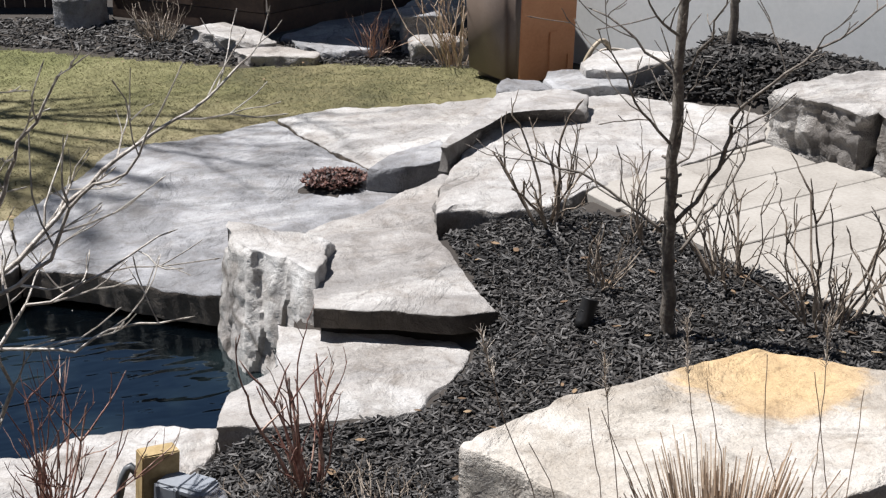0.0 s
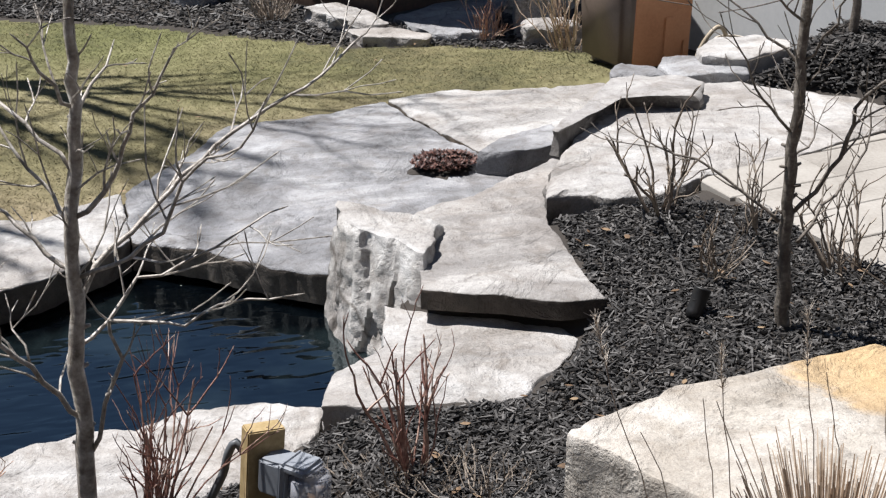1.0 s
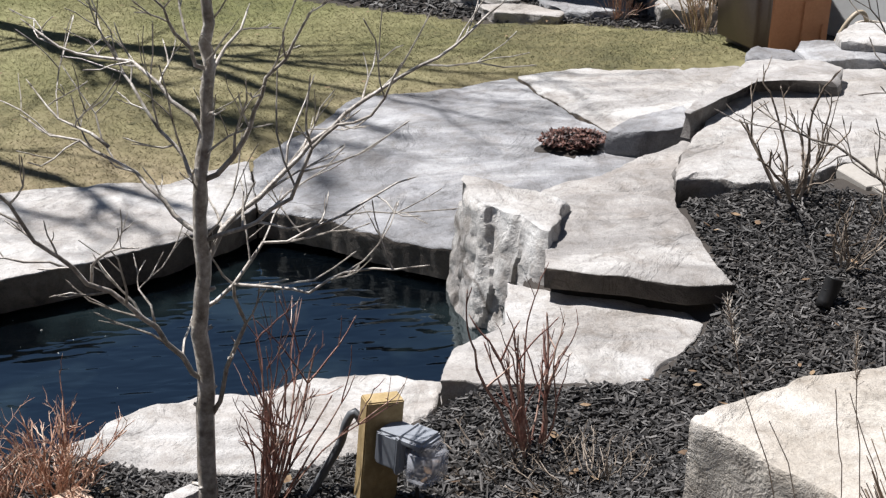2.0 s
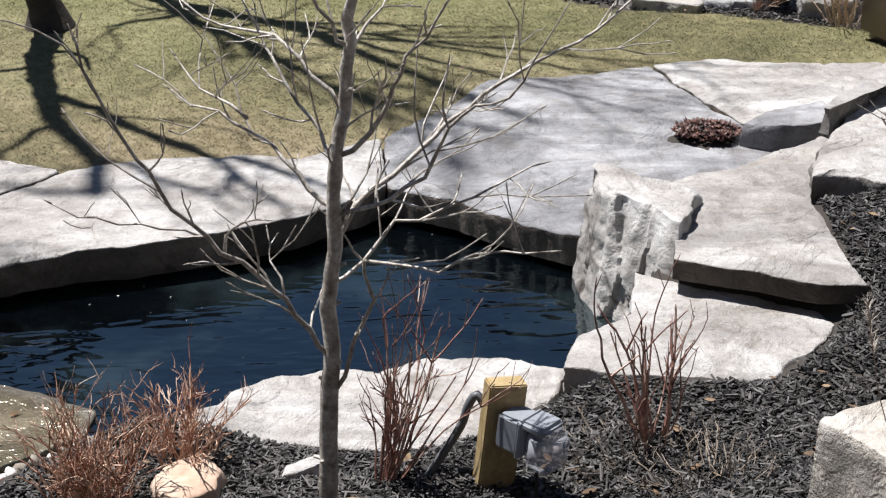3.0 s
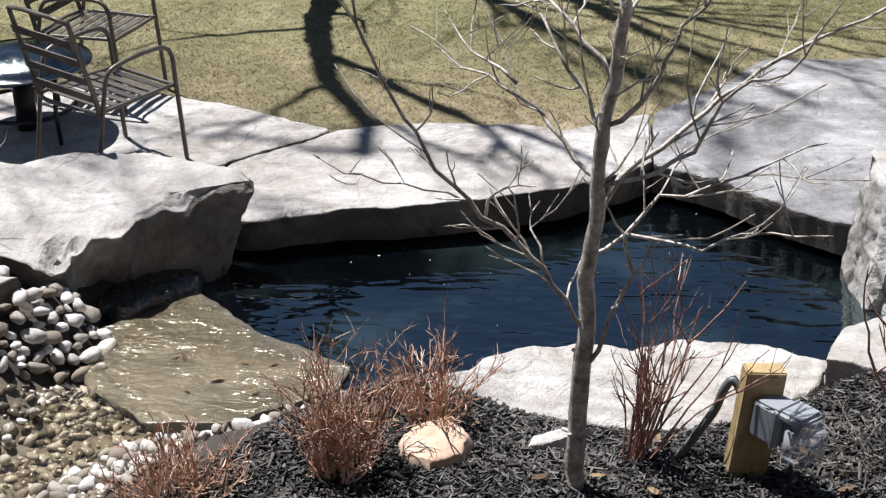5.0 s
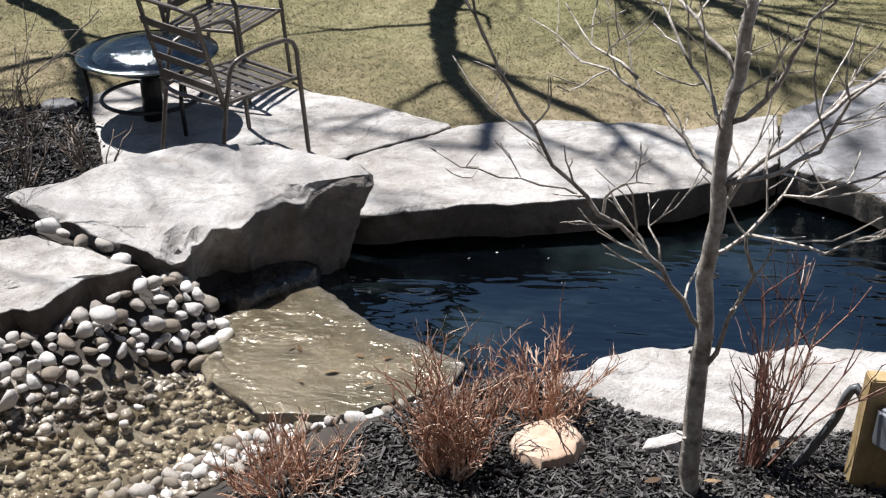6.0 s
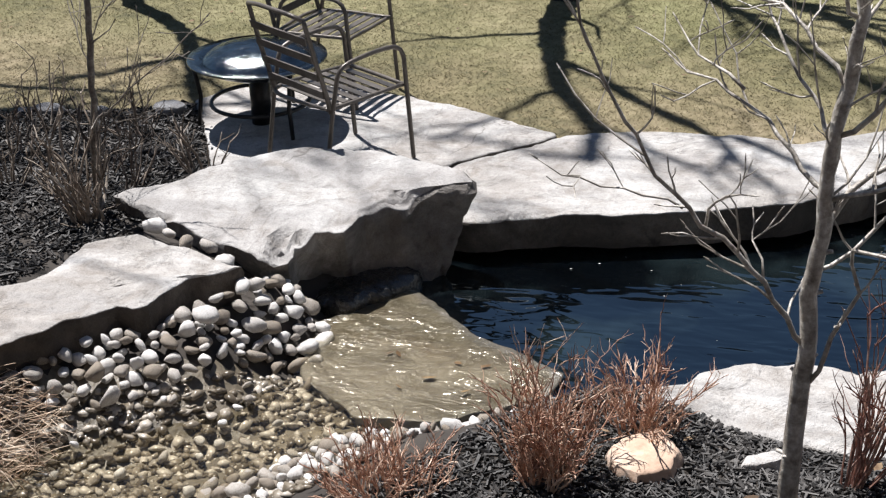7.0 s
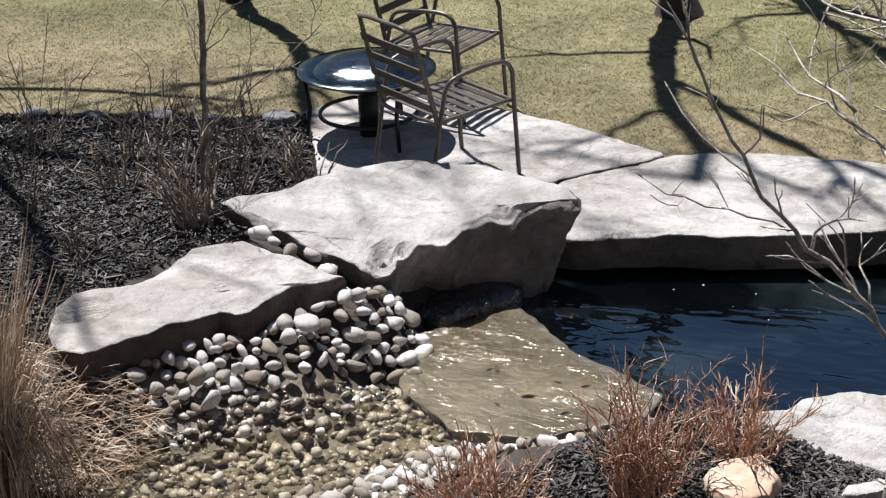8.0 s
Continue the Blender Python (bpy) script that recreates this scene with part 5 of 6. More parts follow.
# ---- power post ----
LUMBER = mat("treated_lumber", [(0.24, 0.17, 0.078), (0.34, 0.25, 0.118), (0.45, 0.34, 0.185)], 0.75, 14, 60, 0.3)
GREY_PLASTIC = mat("grey_plastic", [(0.22, 0.24, 0.27), (0.28, 0.30, 0.33)], 0.45, 5, 80, 0.05)
DARK_GREY = mat("dark_grey_plastic", [(0.09, 0.10, 0.11), (0.13, 0.14, 0.15)], 0.45, 5, 80, 0.05)
BLACK_PLASTIC = mat("black_plastic", [(0.008, 0.008, 0.009), (0.018, 0.018, 0.018)], 0.5, 6, 60, 0.1)
CLEAR = bpy.data.materials.new("clear_plastic")
CLEAR.use_nodes = True
CLEAR.node_tree.nodes["Principled BSDF"].inputs["Alpha"].default_value = 0.36
CLEAR.node_tree.nodes["Principled BSDF"].inputs["Roughness"].default_value = 0.15
CLEAR.node_tree.nodes["Principled BSDF"].inputs["Base Color"].default_value = (0.62, 0.64, 0.70, 1)
CLEAR.node_tree.nodes["Principled BSDF"].inputs["IOR"].default_value = 1.5


px, py = 0.435, 3.90
post = tagged(thing("power_post"), "short wooden post with a grey outdoor outlet box", "post")
wood = part("post", box(0.118, 0.062, 0.56, (0, 0, 0.13), 0.004), LUMBER, post)
turn = pose(0.005, -0.03, 0.280, 0, 0, 36)  # the box looks out sideways from the post


def fitting(size, at, bevel, segments, taper=1.0):
    bm = box(*size, at, bevel, segments, taper)
    bmesh.ops.transform(bm, matrix=turn, verts=bm.verts)
    return bm


outlet = part("outlet_box", fitting((0.105, 0.085, 0.115), (0, -0.040, 0), 0.010, 3), GREY_PLASTIC, post)
part("box_collar", fitting((0.122, 0.024, 0.132), (0, -0.082, 0), 0.010, 3), GREY_PLASTIC, outlet)
part("hood", fitting((0.112, 0.085, 0.030), (0, -0.125, 0.052), 0.010, 3), GREY_PLASTIC, outlet)
part("receptacle", fitting((0.055, 0.03, 0.075), (0.0, -0.105, -0.005), 0.006, 2), BLACK_PLASTIC, outlet)
bubble = part("clear_cover", fitting((0.128, 0.105, 0.138), (0, -0.152, -0.018), 0.026, 4), CLEAR, outlet, "clear plastic weather cover")
smooth(bubble)
bubble.visible_shadow = False
m = Mesh()
m.tube(refine([(-0.04, 0.05, 0.30), (-0.065, 0.06, 0.335), (-0.085, 0.07, 0.29), (-0.095, 0.08, 0.22), (-0.13, 0.10, 0.12), (-0.17, 0.11, 0.03), (-0.20, 0.11, -0.05)], random.Random(1), 0.0, 0.02), 0.0135, 0.0135, 10)
smooth(part("conduit", m.mesh(), DARK_GREY, post, "grey flexible conduit"))
m = Mesh()
m.tube(refine([(0.075, -0.14, 0.19), (0.08, -0.15, 0.12), (0.07, -0.16, 0.05), (0.02, -0.18, 0.0)], random.Random(2), 0.0, 0.02), 0.006, 0.006, 8)
smooth(part("power_cord", m.mesh(), BLACK_PLASTIC, post))
post.matrix_basis = pose(px + 0.002, py, 0.307, 0, 5, 12)

# ---- garden spot lamp ----
spot = tagged(thing("garden_spotlight"), "black plastic garden spotlight stuck in mulch", "spotlight")
m = Mesh()
m.tube([(0, 0, 0.0), (0.0, 0.0, 0.10)], 0.012, 0.012, 10)
part("stake", m.mesh(), BLACK_PLASTIC, spot)
m = Mesh()
m.tube([(-0.01, -0.01, 0.03), (0.0, 0.0, 0.05), (0.035, 0.02, 0.125), (0.037, 0.021, 0.13)], 0.029, 0.035, 16)
smooth(part("lamp_head", m.mesh(), BLACK_PLASTIC, spot))
spot.location = (2.19, 4.66, float(land(2.19, 4.66)) - 0.01)

# ---- sedum in the walk ----
SEDUM = mat("sedum_leaves", [(0.025, 0.012, 0.010), (0.075, 0.027, 0.022), (0.16, 0.075, 0.055)], 0.6, 12, 60, 0.1, island=0.5)
tagged(part("planting_pocket", stone_mesh(ccw([(1.60, 7.02), (1.76, 7.24), (2.02, 7.22), (1.98, 6.95), (1.83, 6.86)]), 0.276, 0.03, res=0.03, chip=0.02, edge=0.025, rough=0.004), SOIL), "dark soil pocket between slabs", "soil", kind="structure")


def rosettes(cx, cy, z, count, seed):
    rng = random.Random(seed)
    V, F = [], []
    for _ in range(count):
        a, o = rng.uniform(0, 6.28), math.sqrt(rng.random())
        x, y = cx + 0.17 * o * math.cos(a), cy + 0.14 * o * math.sin(a)
        h = 0.045 * (1 - o * o * 0.6) * rng.uniform(0.4, 1.2)
        for _ in range(7):
            b, l = rng.uniform(0, 6.28), rng.uniform(0.012, 0.024)
            d, s = Vector((math.cos(b), math.sin(b), rng.uniform(0.1, 0.9))) * l, Vector((-math.sin(b), math.cos(b), 0)) * 0.006
            p = Vector((x, y, z + h))
            k = len(V)
            V += [tuple(p), tuple(p + d * 0.5 + s), tuple(p + d), tuple(p + d * 0.5 - s)]
            F.append((k, k + 1, k + 2, k + 3))
    return V, F


tagged(part("sedum", rosettes(1.84, 7.06, 0.285, 420, 9), SEDUM), "low dark red sedum between flagstones", "plant")

# ---- garden furniture ----
STEEL = mat("bronze_steel", [(0.085, 0.074, 0.064), (0.17, 0.15, 0.13)], 0.36, 10, 80, 0.05, metal=0.3)
IRON = mat("black_iron", [(0.015, 0.015, 0.016), (0.04, 0.04, 0.04)], 0.4, 10, 60, 0.1, metal=0.5)
GLAZE = mat("dark_bowl_glaze", [(0.10, 0.118, 0.125), (0.30, 0.335, 0.345)], 0.10, 6, 16, 1.0, metal=1.0, relief=0.016)


def garden_chair(label):
    """A metal chair, facing +x: bent tube frame with arms, slatted seat and back."""
    chair = tagged(thing("garden_chair"), label, "chair", "garden chairs by the fire bowl")
    k = random.Random(3)
    for side in (-1, 1):
        y = 0.24 * side
        m = Mesh()
        m.tube(refine([(0.27, y, 0.0), (0.235, y, 0.45), (0.225, y, 0.56), (0.18, y, 0.612), (0.06, y, 0.62), (-0.12, y, 0.60), (-0.185, y, 0.56), (-0.21, y, 0.47), (-0.235, y, 0.36), (-0.30, y, 0.0)], k, 0.0, 0.03), 0.012, 0.012, 8)
        smooth(part("arm", m.mesh(), STEEL, chair))
        m = Mesh()
        m.tube(refine([(-0.235, y * 0.96, 0.37), (-0.27, y * 0.95, 0.52), (-0.30, y * 0.95, 0.62), (-0.36, y * 0.93, 0.86)], k, 0.0, 0.04), 0.013, 0.012, 8)
        smooth(part("back_post", m.mesh(), STEEL, chair))
    m = Mesh()
    m.tube(refine([(-0.24, -0.22, 0.385), (0.20, -0.22, 0.40), (0.235, -0.19, 0.40), (0.235, 0.19, 0.40), (0.20, 0.22, 0.40), (-0.24, 0.22, 0.385), (-0.24, -0.22, 0.385)], k, 0.0, 0.03), 0.011, 0.011, 8)
    smooth(part("seat_frame", m.mesh(), STEEL, chair))
    m = Mesh()
    m.tube([(-0.36, -0.225, 0.86), (-0.372, -0.12, 0.875), (-0.372, 0.12, 0.875), (-0.36, 0.225, 0.86)], 0.012, 0.012, 8)
    smooth(part("top_rail", m.mesh(), STEEL, chair))
    for i in range(7):
        part("seat_slat", box(0.040, 0.43, 0.006, (-0.19 + 0.062 * i, 0, 0.398), 0.001, 1), STEEL, chair)
    for i in range(4):
        z = 0.47 + 0.095 * i
        bm = box(0.008, 0.45, 0.042, (0, 0, 0), 0.001, 1)
        bmesh.ops.transform(bm, matrix=pose(-0.272 - 0.027 * i, 0, z, 0, -14, 0), verts=bm.verts)
        part("back_slat", bm, STEEL, chair)
    return chair


chair = garden_chair("bronze metal garden chair with slatted seat, empty")
chair.matrix_basis = pose(-2.215, 6.23, 0.275, 0, 0, 57) @ Matrix.Scale(0.89, 4)
copy_thing(chair, pose(-2.55, 7.12, 0.275, 0, 0, -12))


def lathe(profile, steps=40):
    bm = bmesh.new()
    rings = [[bm.verts.new((r * math.cos(2 * math.pi * k / steps), r * math.sin(2 * math.pi * k / steps), z)) for k in range(steps)] for r, z in profile]
    for a, b in zip(rings, rings[1:]):
        for k in range(steps):
            bm.faces.new((a[k], a[(k + 1) % steps], b[(k + 1) % steps], b[k]))
    return bm


def hoop(r, z, tube, steps=36):
    m = Mesh()
    m.tube([(r * math.cos(2 * math.pi * k / steps), r * math.sin(2 * math.pi * k / steps), z) for k in range(steps + 1)], tube, tube, 8, False)
    return m.mesh()


fire = tagged(thing("fire_bowl"), "round dark fire bowl on an iron ring stand", "fire pit")
smooth(part("bowl", lathe([(0.0, 0.285), (0.16, 0.295), (0.27, 0.33), (0.30, 0.352), (0.365, 0.355), (0.368, 0.347), (0.30, 0.342), (0.26, 0.30), (0.15, 0.255), (0.0, 0.245)]), GLAZE, fire, "glossy dark shallow bowl"))
smooth(part("mesh_cover", lathe([(0.285, 0.345), (0.272, 0.362), (0.235, 0.385), (0.17, 0.405), (0.08, 0.418), (0.0, 0.421)]), GLAZE, fire, "low domed reflective cover"))
for r, z in ((0.30, 0.335), (0.26, 0.12)):
    smooth(part("ring", hoop(r, z, 0.011), IRON, fire))
for k in range(3):
    a = math.radians(200 + 120 * k)
    m = Mesh()
    m.tube([(0.33 * math.cos(a), 0.33 * math.sin(a), 0.0), (0.31 * math.cos(a), 0.31 * math.sin(a), 0.16), (0.34 * math.cos(a), 0.34 * math.sin(a), 0.34)], 0.012, 0.012, 8)
    smooth(part("leg", m.mesh(), IRON, fire))
m = Mesh()
m.tube([(0, 0, 0.0), (0, 0, 0.28)], 0.055, 0.055, 16)
smooth(part("pedestal", m.mesh(), IRON, fire))
fire.matrix_basis = pose(-2.76, 6.60, 0.275) @ Matrix.Diagonal((0.92, 0.92, 0.96, 1.0))

# ---- lawn trees beyond the picture's top, whose shadows fall over lawn and walk ----
def big_tree(name, at, lean, height, r, seed, label, dense=0.0):
    """A leafless garden tree: tapered flared trunk, forking limbs, branches."""
    rng = random.Random(seed)
    x, y = at
    tree = tagged(thing(name, (x, y, float(land(x, y)))), label, "tree")
    m = Mesh()
    foot = [Vector((lean[0] * h, lean[1] * h, h)) for h in (-0.05, 0.0, 0.06, 0.2, 0.5, 0.9, 1.6, 2.4, 3.2, 4.0, 5.0, 6.0)]
    sizes = [r * k for k in (2.6, 2.3, 1.7, 1.25, 1.05, 0.95, 0.9, 0.85, 0.8, 0.74, 0.66, 0.58)]
    for a, b, ra, rb in zip(foot, foot[1:], sizes, sizes[1:]):
        m.tube([a, b], ra, rb, 14, False)
    smooth(part("trunk", m.mesh(), OLD_BARK, tree))

    def grow_limb(p, way, length, rad, depth):
        line = wander(p, way, length, rng, 0.22, 7, 0.03)
        mm = Mesh()
        mm.tube(line, rad, rad * 0.45, 8 if depth < 2 else 5)
        smooth(part("limb" if depth == 0 else "branch", mm.mesh(), OLD_BARK, tree))
        if depth < 3:
            for k in range(2, 8):
                if rng.random() < (0.65 if depth == 0 else 0.47) + dense:
                    d = (line[k] - line[k - 1]).normalized()
                    s = Vector((rng.gauss(0, 1), rng.gauss(0, 1), rng.gauss(0.2, 0.5))).normalized()
                    grow_limb(line[k], d + s * 0.9, length * rng.uniform(0.35, 0.6), rad * (1 - k * 0.06) * 0.55, depth + 1)

    for h, a, up, ln in [(2.2, 355, 0.35, 0.8), (3.0, 185, 0.4, 1.6), (3.6, 15, 0.5, 2.2), (4.2, 300, 0.5, 2.0), (4.6, 140, 0.6, 2.2), (5.2, 40, 0.6, 2.6), (5.6, 330, 0.4, 3.0), (6.0, 60, 1.2, 2.4), (6.0, 250, 1.0, 2.6), (5.9, 0, 0.8, 3.0)]:
        b = radians(a + rng.uniform(-15, 15))
        grow_limb(Vector((lean[0] * h, lean[1] * h, h)), Vector((math.cos(b) + lean[0], math.sin(b) + lean[1], up)), ln * height / 5, r * 0.5, 0)
    return tree




def spreading_tree(label, trunk, r, limbs, seed, dense=0.55):
    """A leafless tree with a crooked flared trunk, given main limbs and random branches on them."""
    rng = random.Random(seed)
    tree = tagged(thing("lawn_tree"), label, "tree")
    line = refine(trunk, rng, 0.007, 0.13)
    m = Mesh()
    ground = line[0].z
    sizes = [r * (1 + 1.5 * math.exp(-max(0, p.z - ground) / 0.10)) * (1 - 0.055 * (p.z - ground)) for p in line]
    m.tube(line, r, r, 14, True, sizes)
    m.v = [tuple(Vector(p) + noise.noise_vector(Vector(p) * 5) * r * 0.14) for p in m.v]
    smooth(part("trunk", m.mesh(), OLD_BARK, tree))

    def branch(p, way, length, rad, depth):
        path = wander(p, way, length, rng, 0.24, 6, 0.06)
        mm = Mesh()
        mm.tube(path, rad, rad * 0.4, 6 if depth < 2 else 4)
        smooth(part("branch", mm.mesh(), OLD_BARK, tree))
        if depth < 3:
            for k in range(2, 7):
                if rng.random() < 0.5:
                    s = Vector((rng.gauss(0, 1), rng.gauss(0, 1), rng.gauss(0.3, 0.5))).normalized()
                    branch(path[k], (path[k] - path[k - 1]).normalized() + s * 0.8, length * rng.uniform(0.4, 0.65), rad * 0.5, depth + 1)

    for r0, r1, pts in limbs:
        path = refine(pts, rng, 0.012, 0.16)
        mm = Mesh()
        mm.tube(path, r0, r1, 8)
        smooth(part("limb", mm.mesh(), OLD_BARK, tree))
        for k in range(3, len(path), 2):
            if rng.random() < dense:
                s = Vector((rng.gauss(0, 1), rng.gauss(0, 1), rng.gauss(0.4, 0.5))).normalized()
                branch(path[k], (path[k] - path[k - 1]).normalized() + s * 0.8, rng.uniform(0.5, 1.3), max(r1, 0.012), 1)
    return tree


spreading_tree("leaning bare lawn tree with dark flared trunk",
               [(-1.74, 9.08, 0.2), (-1.76, 9.07, 0.4), (-1.92, 9.06, 0.85), (-2.50, 8.99, 2.53), (-3.00, 8.92, 4.24), (-3.39, 8.86, 5.66), (-3.61, 8.82, 6.7), (-3.80, 8.78, 7.57), (-4.25, 8.72, 9.0)], 0.088, [
    (0.045, 0.018, [(-3.0, 8.92, 4.24), (-2.95, 8.88, 4.55), (-2.90, 8.77, 5.0), (-2.72, 8.48, 5.44), (-2.64, 8.41, 5.88), (-2.63, 8.13, 6.32), (-2.60, 7.99, 6.76)]),
    (0.026, 0.010, [(-2.59, 8.98, 2.7), (-2.96, 8.92, 2.96), (-3.33, 8.85, 3.16), (-3.71, 8.82, 3.5)]),
    (0.028, 0.010, [(-2.20, 9.01, 1.9), (-2.20, 9.09, 2.09), (-2.13, 8.97, 2.23), (-2.14, 8.80, 2.36)]),
    (0.032, 0.014, [(-3.39, 8.86, 5.6), (-3.68, 8.64, 6.06), (-3.97, 8.36, 6.46), (-4.25, 8.28, 6.86)]),
    (0.035, 0.012, [(-2.89, 8.75, 5.03), (-2.78, 8.58, 5.4), (-2.65, 8.43, 5.76), (-2.62, 8.27, 6.06), (-2.69, 8.14, 6.36), (-2.87, 8.08, 6.66)]),
    (0.035, 0.014, [(-3.68, 8.78, 7.2), (-3.49, 8.55, 7.59), (-3.37, 8.42, 7.93), (-3.32, 8.29, 8.26)]),
    (0.030, 0.012, [(-2.65, 8.43, 5.72), (-2.54, 8.36, 6.26), (-2.46, 8.21, 6.66), (-2.48, 8.23, 7.06)]),
    (0.030, 0.012, [(-4.25, 8.73, 8.9), (-4.64, 8.82, 9.13), (-4.95, 9.01, 9.29), (-5.18, 9.01, 9.46)])], 3)
spreading_tree("bare upright lawn tree with two stems",
               [(-2.10, 10.45, 0.2), (-2.10, 10.43, 0.8), (-2.11, 10.38, 2.0), (-2.06, 10.32, 3.4), (-1.93, 10.26, 4.9), (-2.17, 10.18, 6.73), (-2.36, 10.12, 8.19), (-2.57, 10.07, 9.48), (-2.76, 10.02, 10.72)], 0.08, [
    (0.060, 0.030, [(-2.10, 10.34, 3.0), (-2.34, 10.29, 4.2), (-2.51, 10.23, 5.51), (-2.83, 10.16, 7.4), (-3.01, 10.11, 8.64), (-3.02, 10.07, 9.51), (-3.09, 10.03, 10.46)]),
    (0.034, 0.016, [(-1.99, 10.28, 4.4), (-1.65, 10.28, 4.6), (-1.41, 10.29, 4.8), (-1.07, 10.30, 5.1)]),
    (0.034, 0.014, [(-2.33, 10.30, 4.0), (-2.62, 10.24, 4.26), (-2.95, 10.20, 4.6)]),
    (0.030, 0.012, [(-1.95, 10.25, 5.2), (-1.68, 10.28, 5.5), (-1.31, 10.26, 5.76), (-0.96, 10.30, 6.06)]),
    (0.036, 0.012, [(-1.95, 10.3, 4.0), (-1.5, 10.1, 4.5), (-0.95, 9.8, 5.0), (-0.45, 9.5, 5.4)]),
    (0.034, 0.012, [(-1.95, 10.25, 4.7), (-1.5, 9.9, 5.2), (-1.1, 9.5, 5.6), (-0.8, 9.2, 6.0)]),
    (0.034, 0.012, [(-2.05, 10.2, 5.3), (-1.3, 10.15, 5.9), (-0.7, 10.0, 6.4), (-0.2, 9.9, 6.9)])], 12, 0.95)
spreading_tree("bare lawn tree with a dark trunk",
               [(-4.56, 8.72, 0.2), (-4.58, 8.71, 0.4), (-4.64, 8.69, 0.9), (-4.72, 8.67, 1.56), (-4.70, 8.63, 2.47), (-4.80, 8.59, 3.39), (-5.03, 8.55, 4.47), (-5.33, 8.49, 5.88), (-5.54, 8.42, 7.0)], 0.07, [
    (0.034, 0.012, [(-4.8, 8.68, 4.2), (-5.4, 8.4, 4.8), (-5.9, 8.1, 5.3), (-6.3, 7.9, 5.8)]),
    (0.030, 0.012, [(-4.76, 8.61, 3.0), (-4.52, 8.56, 3.6), (-4.24, 8.49, 4.2), (-4.07, 8.41, 5.0)]),
    (0.030, 0.012, [(-4.93, 8.56, 4.1), (-5.25, 8.42, 4.6), (-5.67, 8.30, 5.2)]),
    (0.028, 0.012, [(-5.17, 8.52, 5.2), (-5.00, 8.37, 5.9), (-4.82, 8.14, 6.6)])], 8, 0.95)
# out-of-view tree, added so that its crown darkens the left bed
big_tree("lawn_tree", (-6.8, 7.35), (0.03, 0.02), 4.2, 0.09, 21, "added unseen bare tree, densely branched to shade the mulched bed", 0.16)


# ---- the far side: house wall, shed, bin, rocks ----
STUCCO = mat("stucco", [(0.68, 0.70, 0.70), (0.74, 0.76, 0.76), (0.79, 0.805, 0.80)], 0.9, 2, 30, 0.12)
SHED_WOOD = mat("dark_stained_wood", [(0.030, 0.018, 0.013), (0.055, 0.034, 0.025), (0.085, 0.055, 0.040)], 0.7, 6, 40, 0.3, per_object=0.2)
# brighter copy of the bin plastic, for the side that looks lit
LIT_BIN = mat("lit_brown_plastic", [(0.52, 0.23, 0.105), (0.60, 0.285, 0.14), (0.66, 0.33, 0.17)], 0.5, 4, 60, 0.1)


def wall(name, a, b, low, high, thick, material, label, category, kind="structure"):
    a, b = Vector((*a, 0)), Vector((*b, 0))
    d = (b - a).normalized()
    nor = Vector((-d.y, d.x, 0)) * thick
    bm = bmesh.new()
    quad = [a, b, b + nor, a + nor]
    lo = [bm.verts.new((p.x, p.y, low)) for p in quad]
    hi = [bm.verts.new((p.x, p.y, high)) for p in quad]
    bm.faces.new(lo[::-1])
    bm.faces.new(hi)
    for k in range(4):
        bm.faces.new((lo[k], lo[(k + 1) % 4], hi[(k + 1) % 4], hi[k]))
    return tagged(part(name, bm, material), label, category, kind=kind)


wall("wall_house", (3.83, 8.80), (5.95, 5.33), 0.2, 3.2, 0.25, STUCCO, "pale grey stucco house wall", "wall")

BRICK = mat("brown_brick", [(0.06, 0.042, 0.034), (0.10, 0.07, 0.055)], 0.9, 2, 30, 0.4)
# unseen wall, added to keep sky light off the stone fronts
wall("wall_sky_block", (14.0, -2.6), (-14.0, -2.6), -0.5, 7.0, 0.3, BRICK, "added unseen brick wall blocking the sky behind the bank", "wall")

shed = tagged(thing("garden_shed"), "dark brown wooden garden shed with plank walls", "shed")
for a, b, n in (((2.13, 9.98), (1.20, 10.80), 1), ((2.13, 9.98), (5.2, 11.2), -1)):
    pa, pb = Vector((*a, 0)), Vector((*b, 0))
    d = (pb - pa).normalized()
    out = Vector((d.y, -d.x, 0)) * n
    for k in range(13):
        bm = box((pb - pa).length, 0.03, 0.142, (0, 0, 0), 0.004, 1)
        c = (pa + pb) / 2 - out * 0.02
        bmesh.ops.transform(bm, matrix=pose(c.x, c.y, 0.30 + 0.075 + 0.147 * k, 4 * n, 0, math.degrees(math.atan2(d.y, d.x))), verts=bm.verts)
        part("plank", bm, SHED_WOOD, shed)
bm = bmesh.new()
roof = [(1.0, 10.75), (2.10, 9.78), (5.4, 11.05), (4.3, 13.0)]
lo = [bm.verts.new((x, y, 2.21)) for x, y in roof]
hi = [bm.verts.new((x, y, 2.31)) for x, y in roof]
bm.faces.new(lo[::-1])
bm.faces.new(hi)
for k in range(4):
    bm.faces.new((lo[k], lo[(k + 1) % 4], hi[(k + 1) % 4], hi[k]))
part("roof", bm, SHED_WOOD, shed)

fence = tagged(thing("board_fence"), "dark board fence at the back of the lawn", "fence")
bm0 = box(0.14, 0.025, 1.9, (0, 0, 0), 0.003, 1)
fm = bpy.data.meshes.new("board")
bm0.to_mesh(fm)
bm0.free()
fm.materials.append(SHED_WOOD)
for k in range(62):
    ob = new("board", fm)
    ob.parent = fence
    u = k / 61
    ob.matrix_basis = pose(1.1 - 8.6 * u, 11.2 + 3.4 * u, 1.2, 0, 0, -21.5)

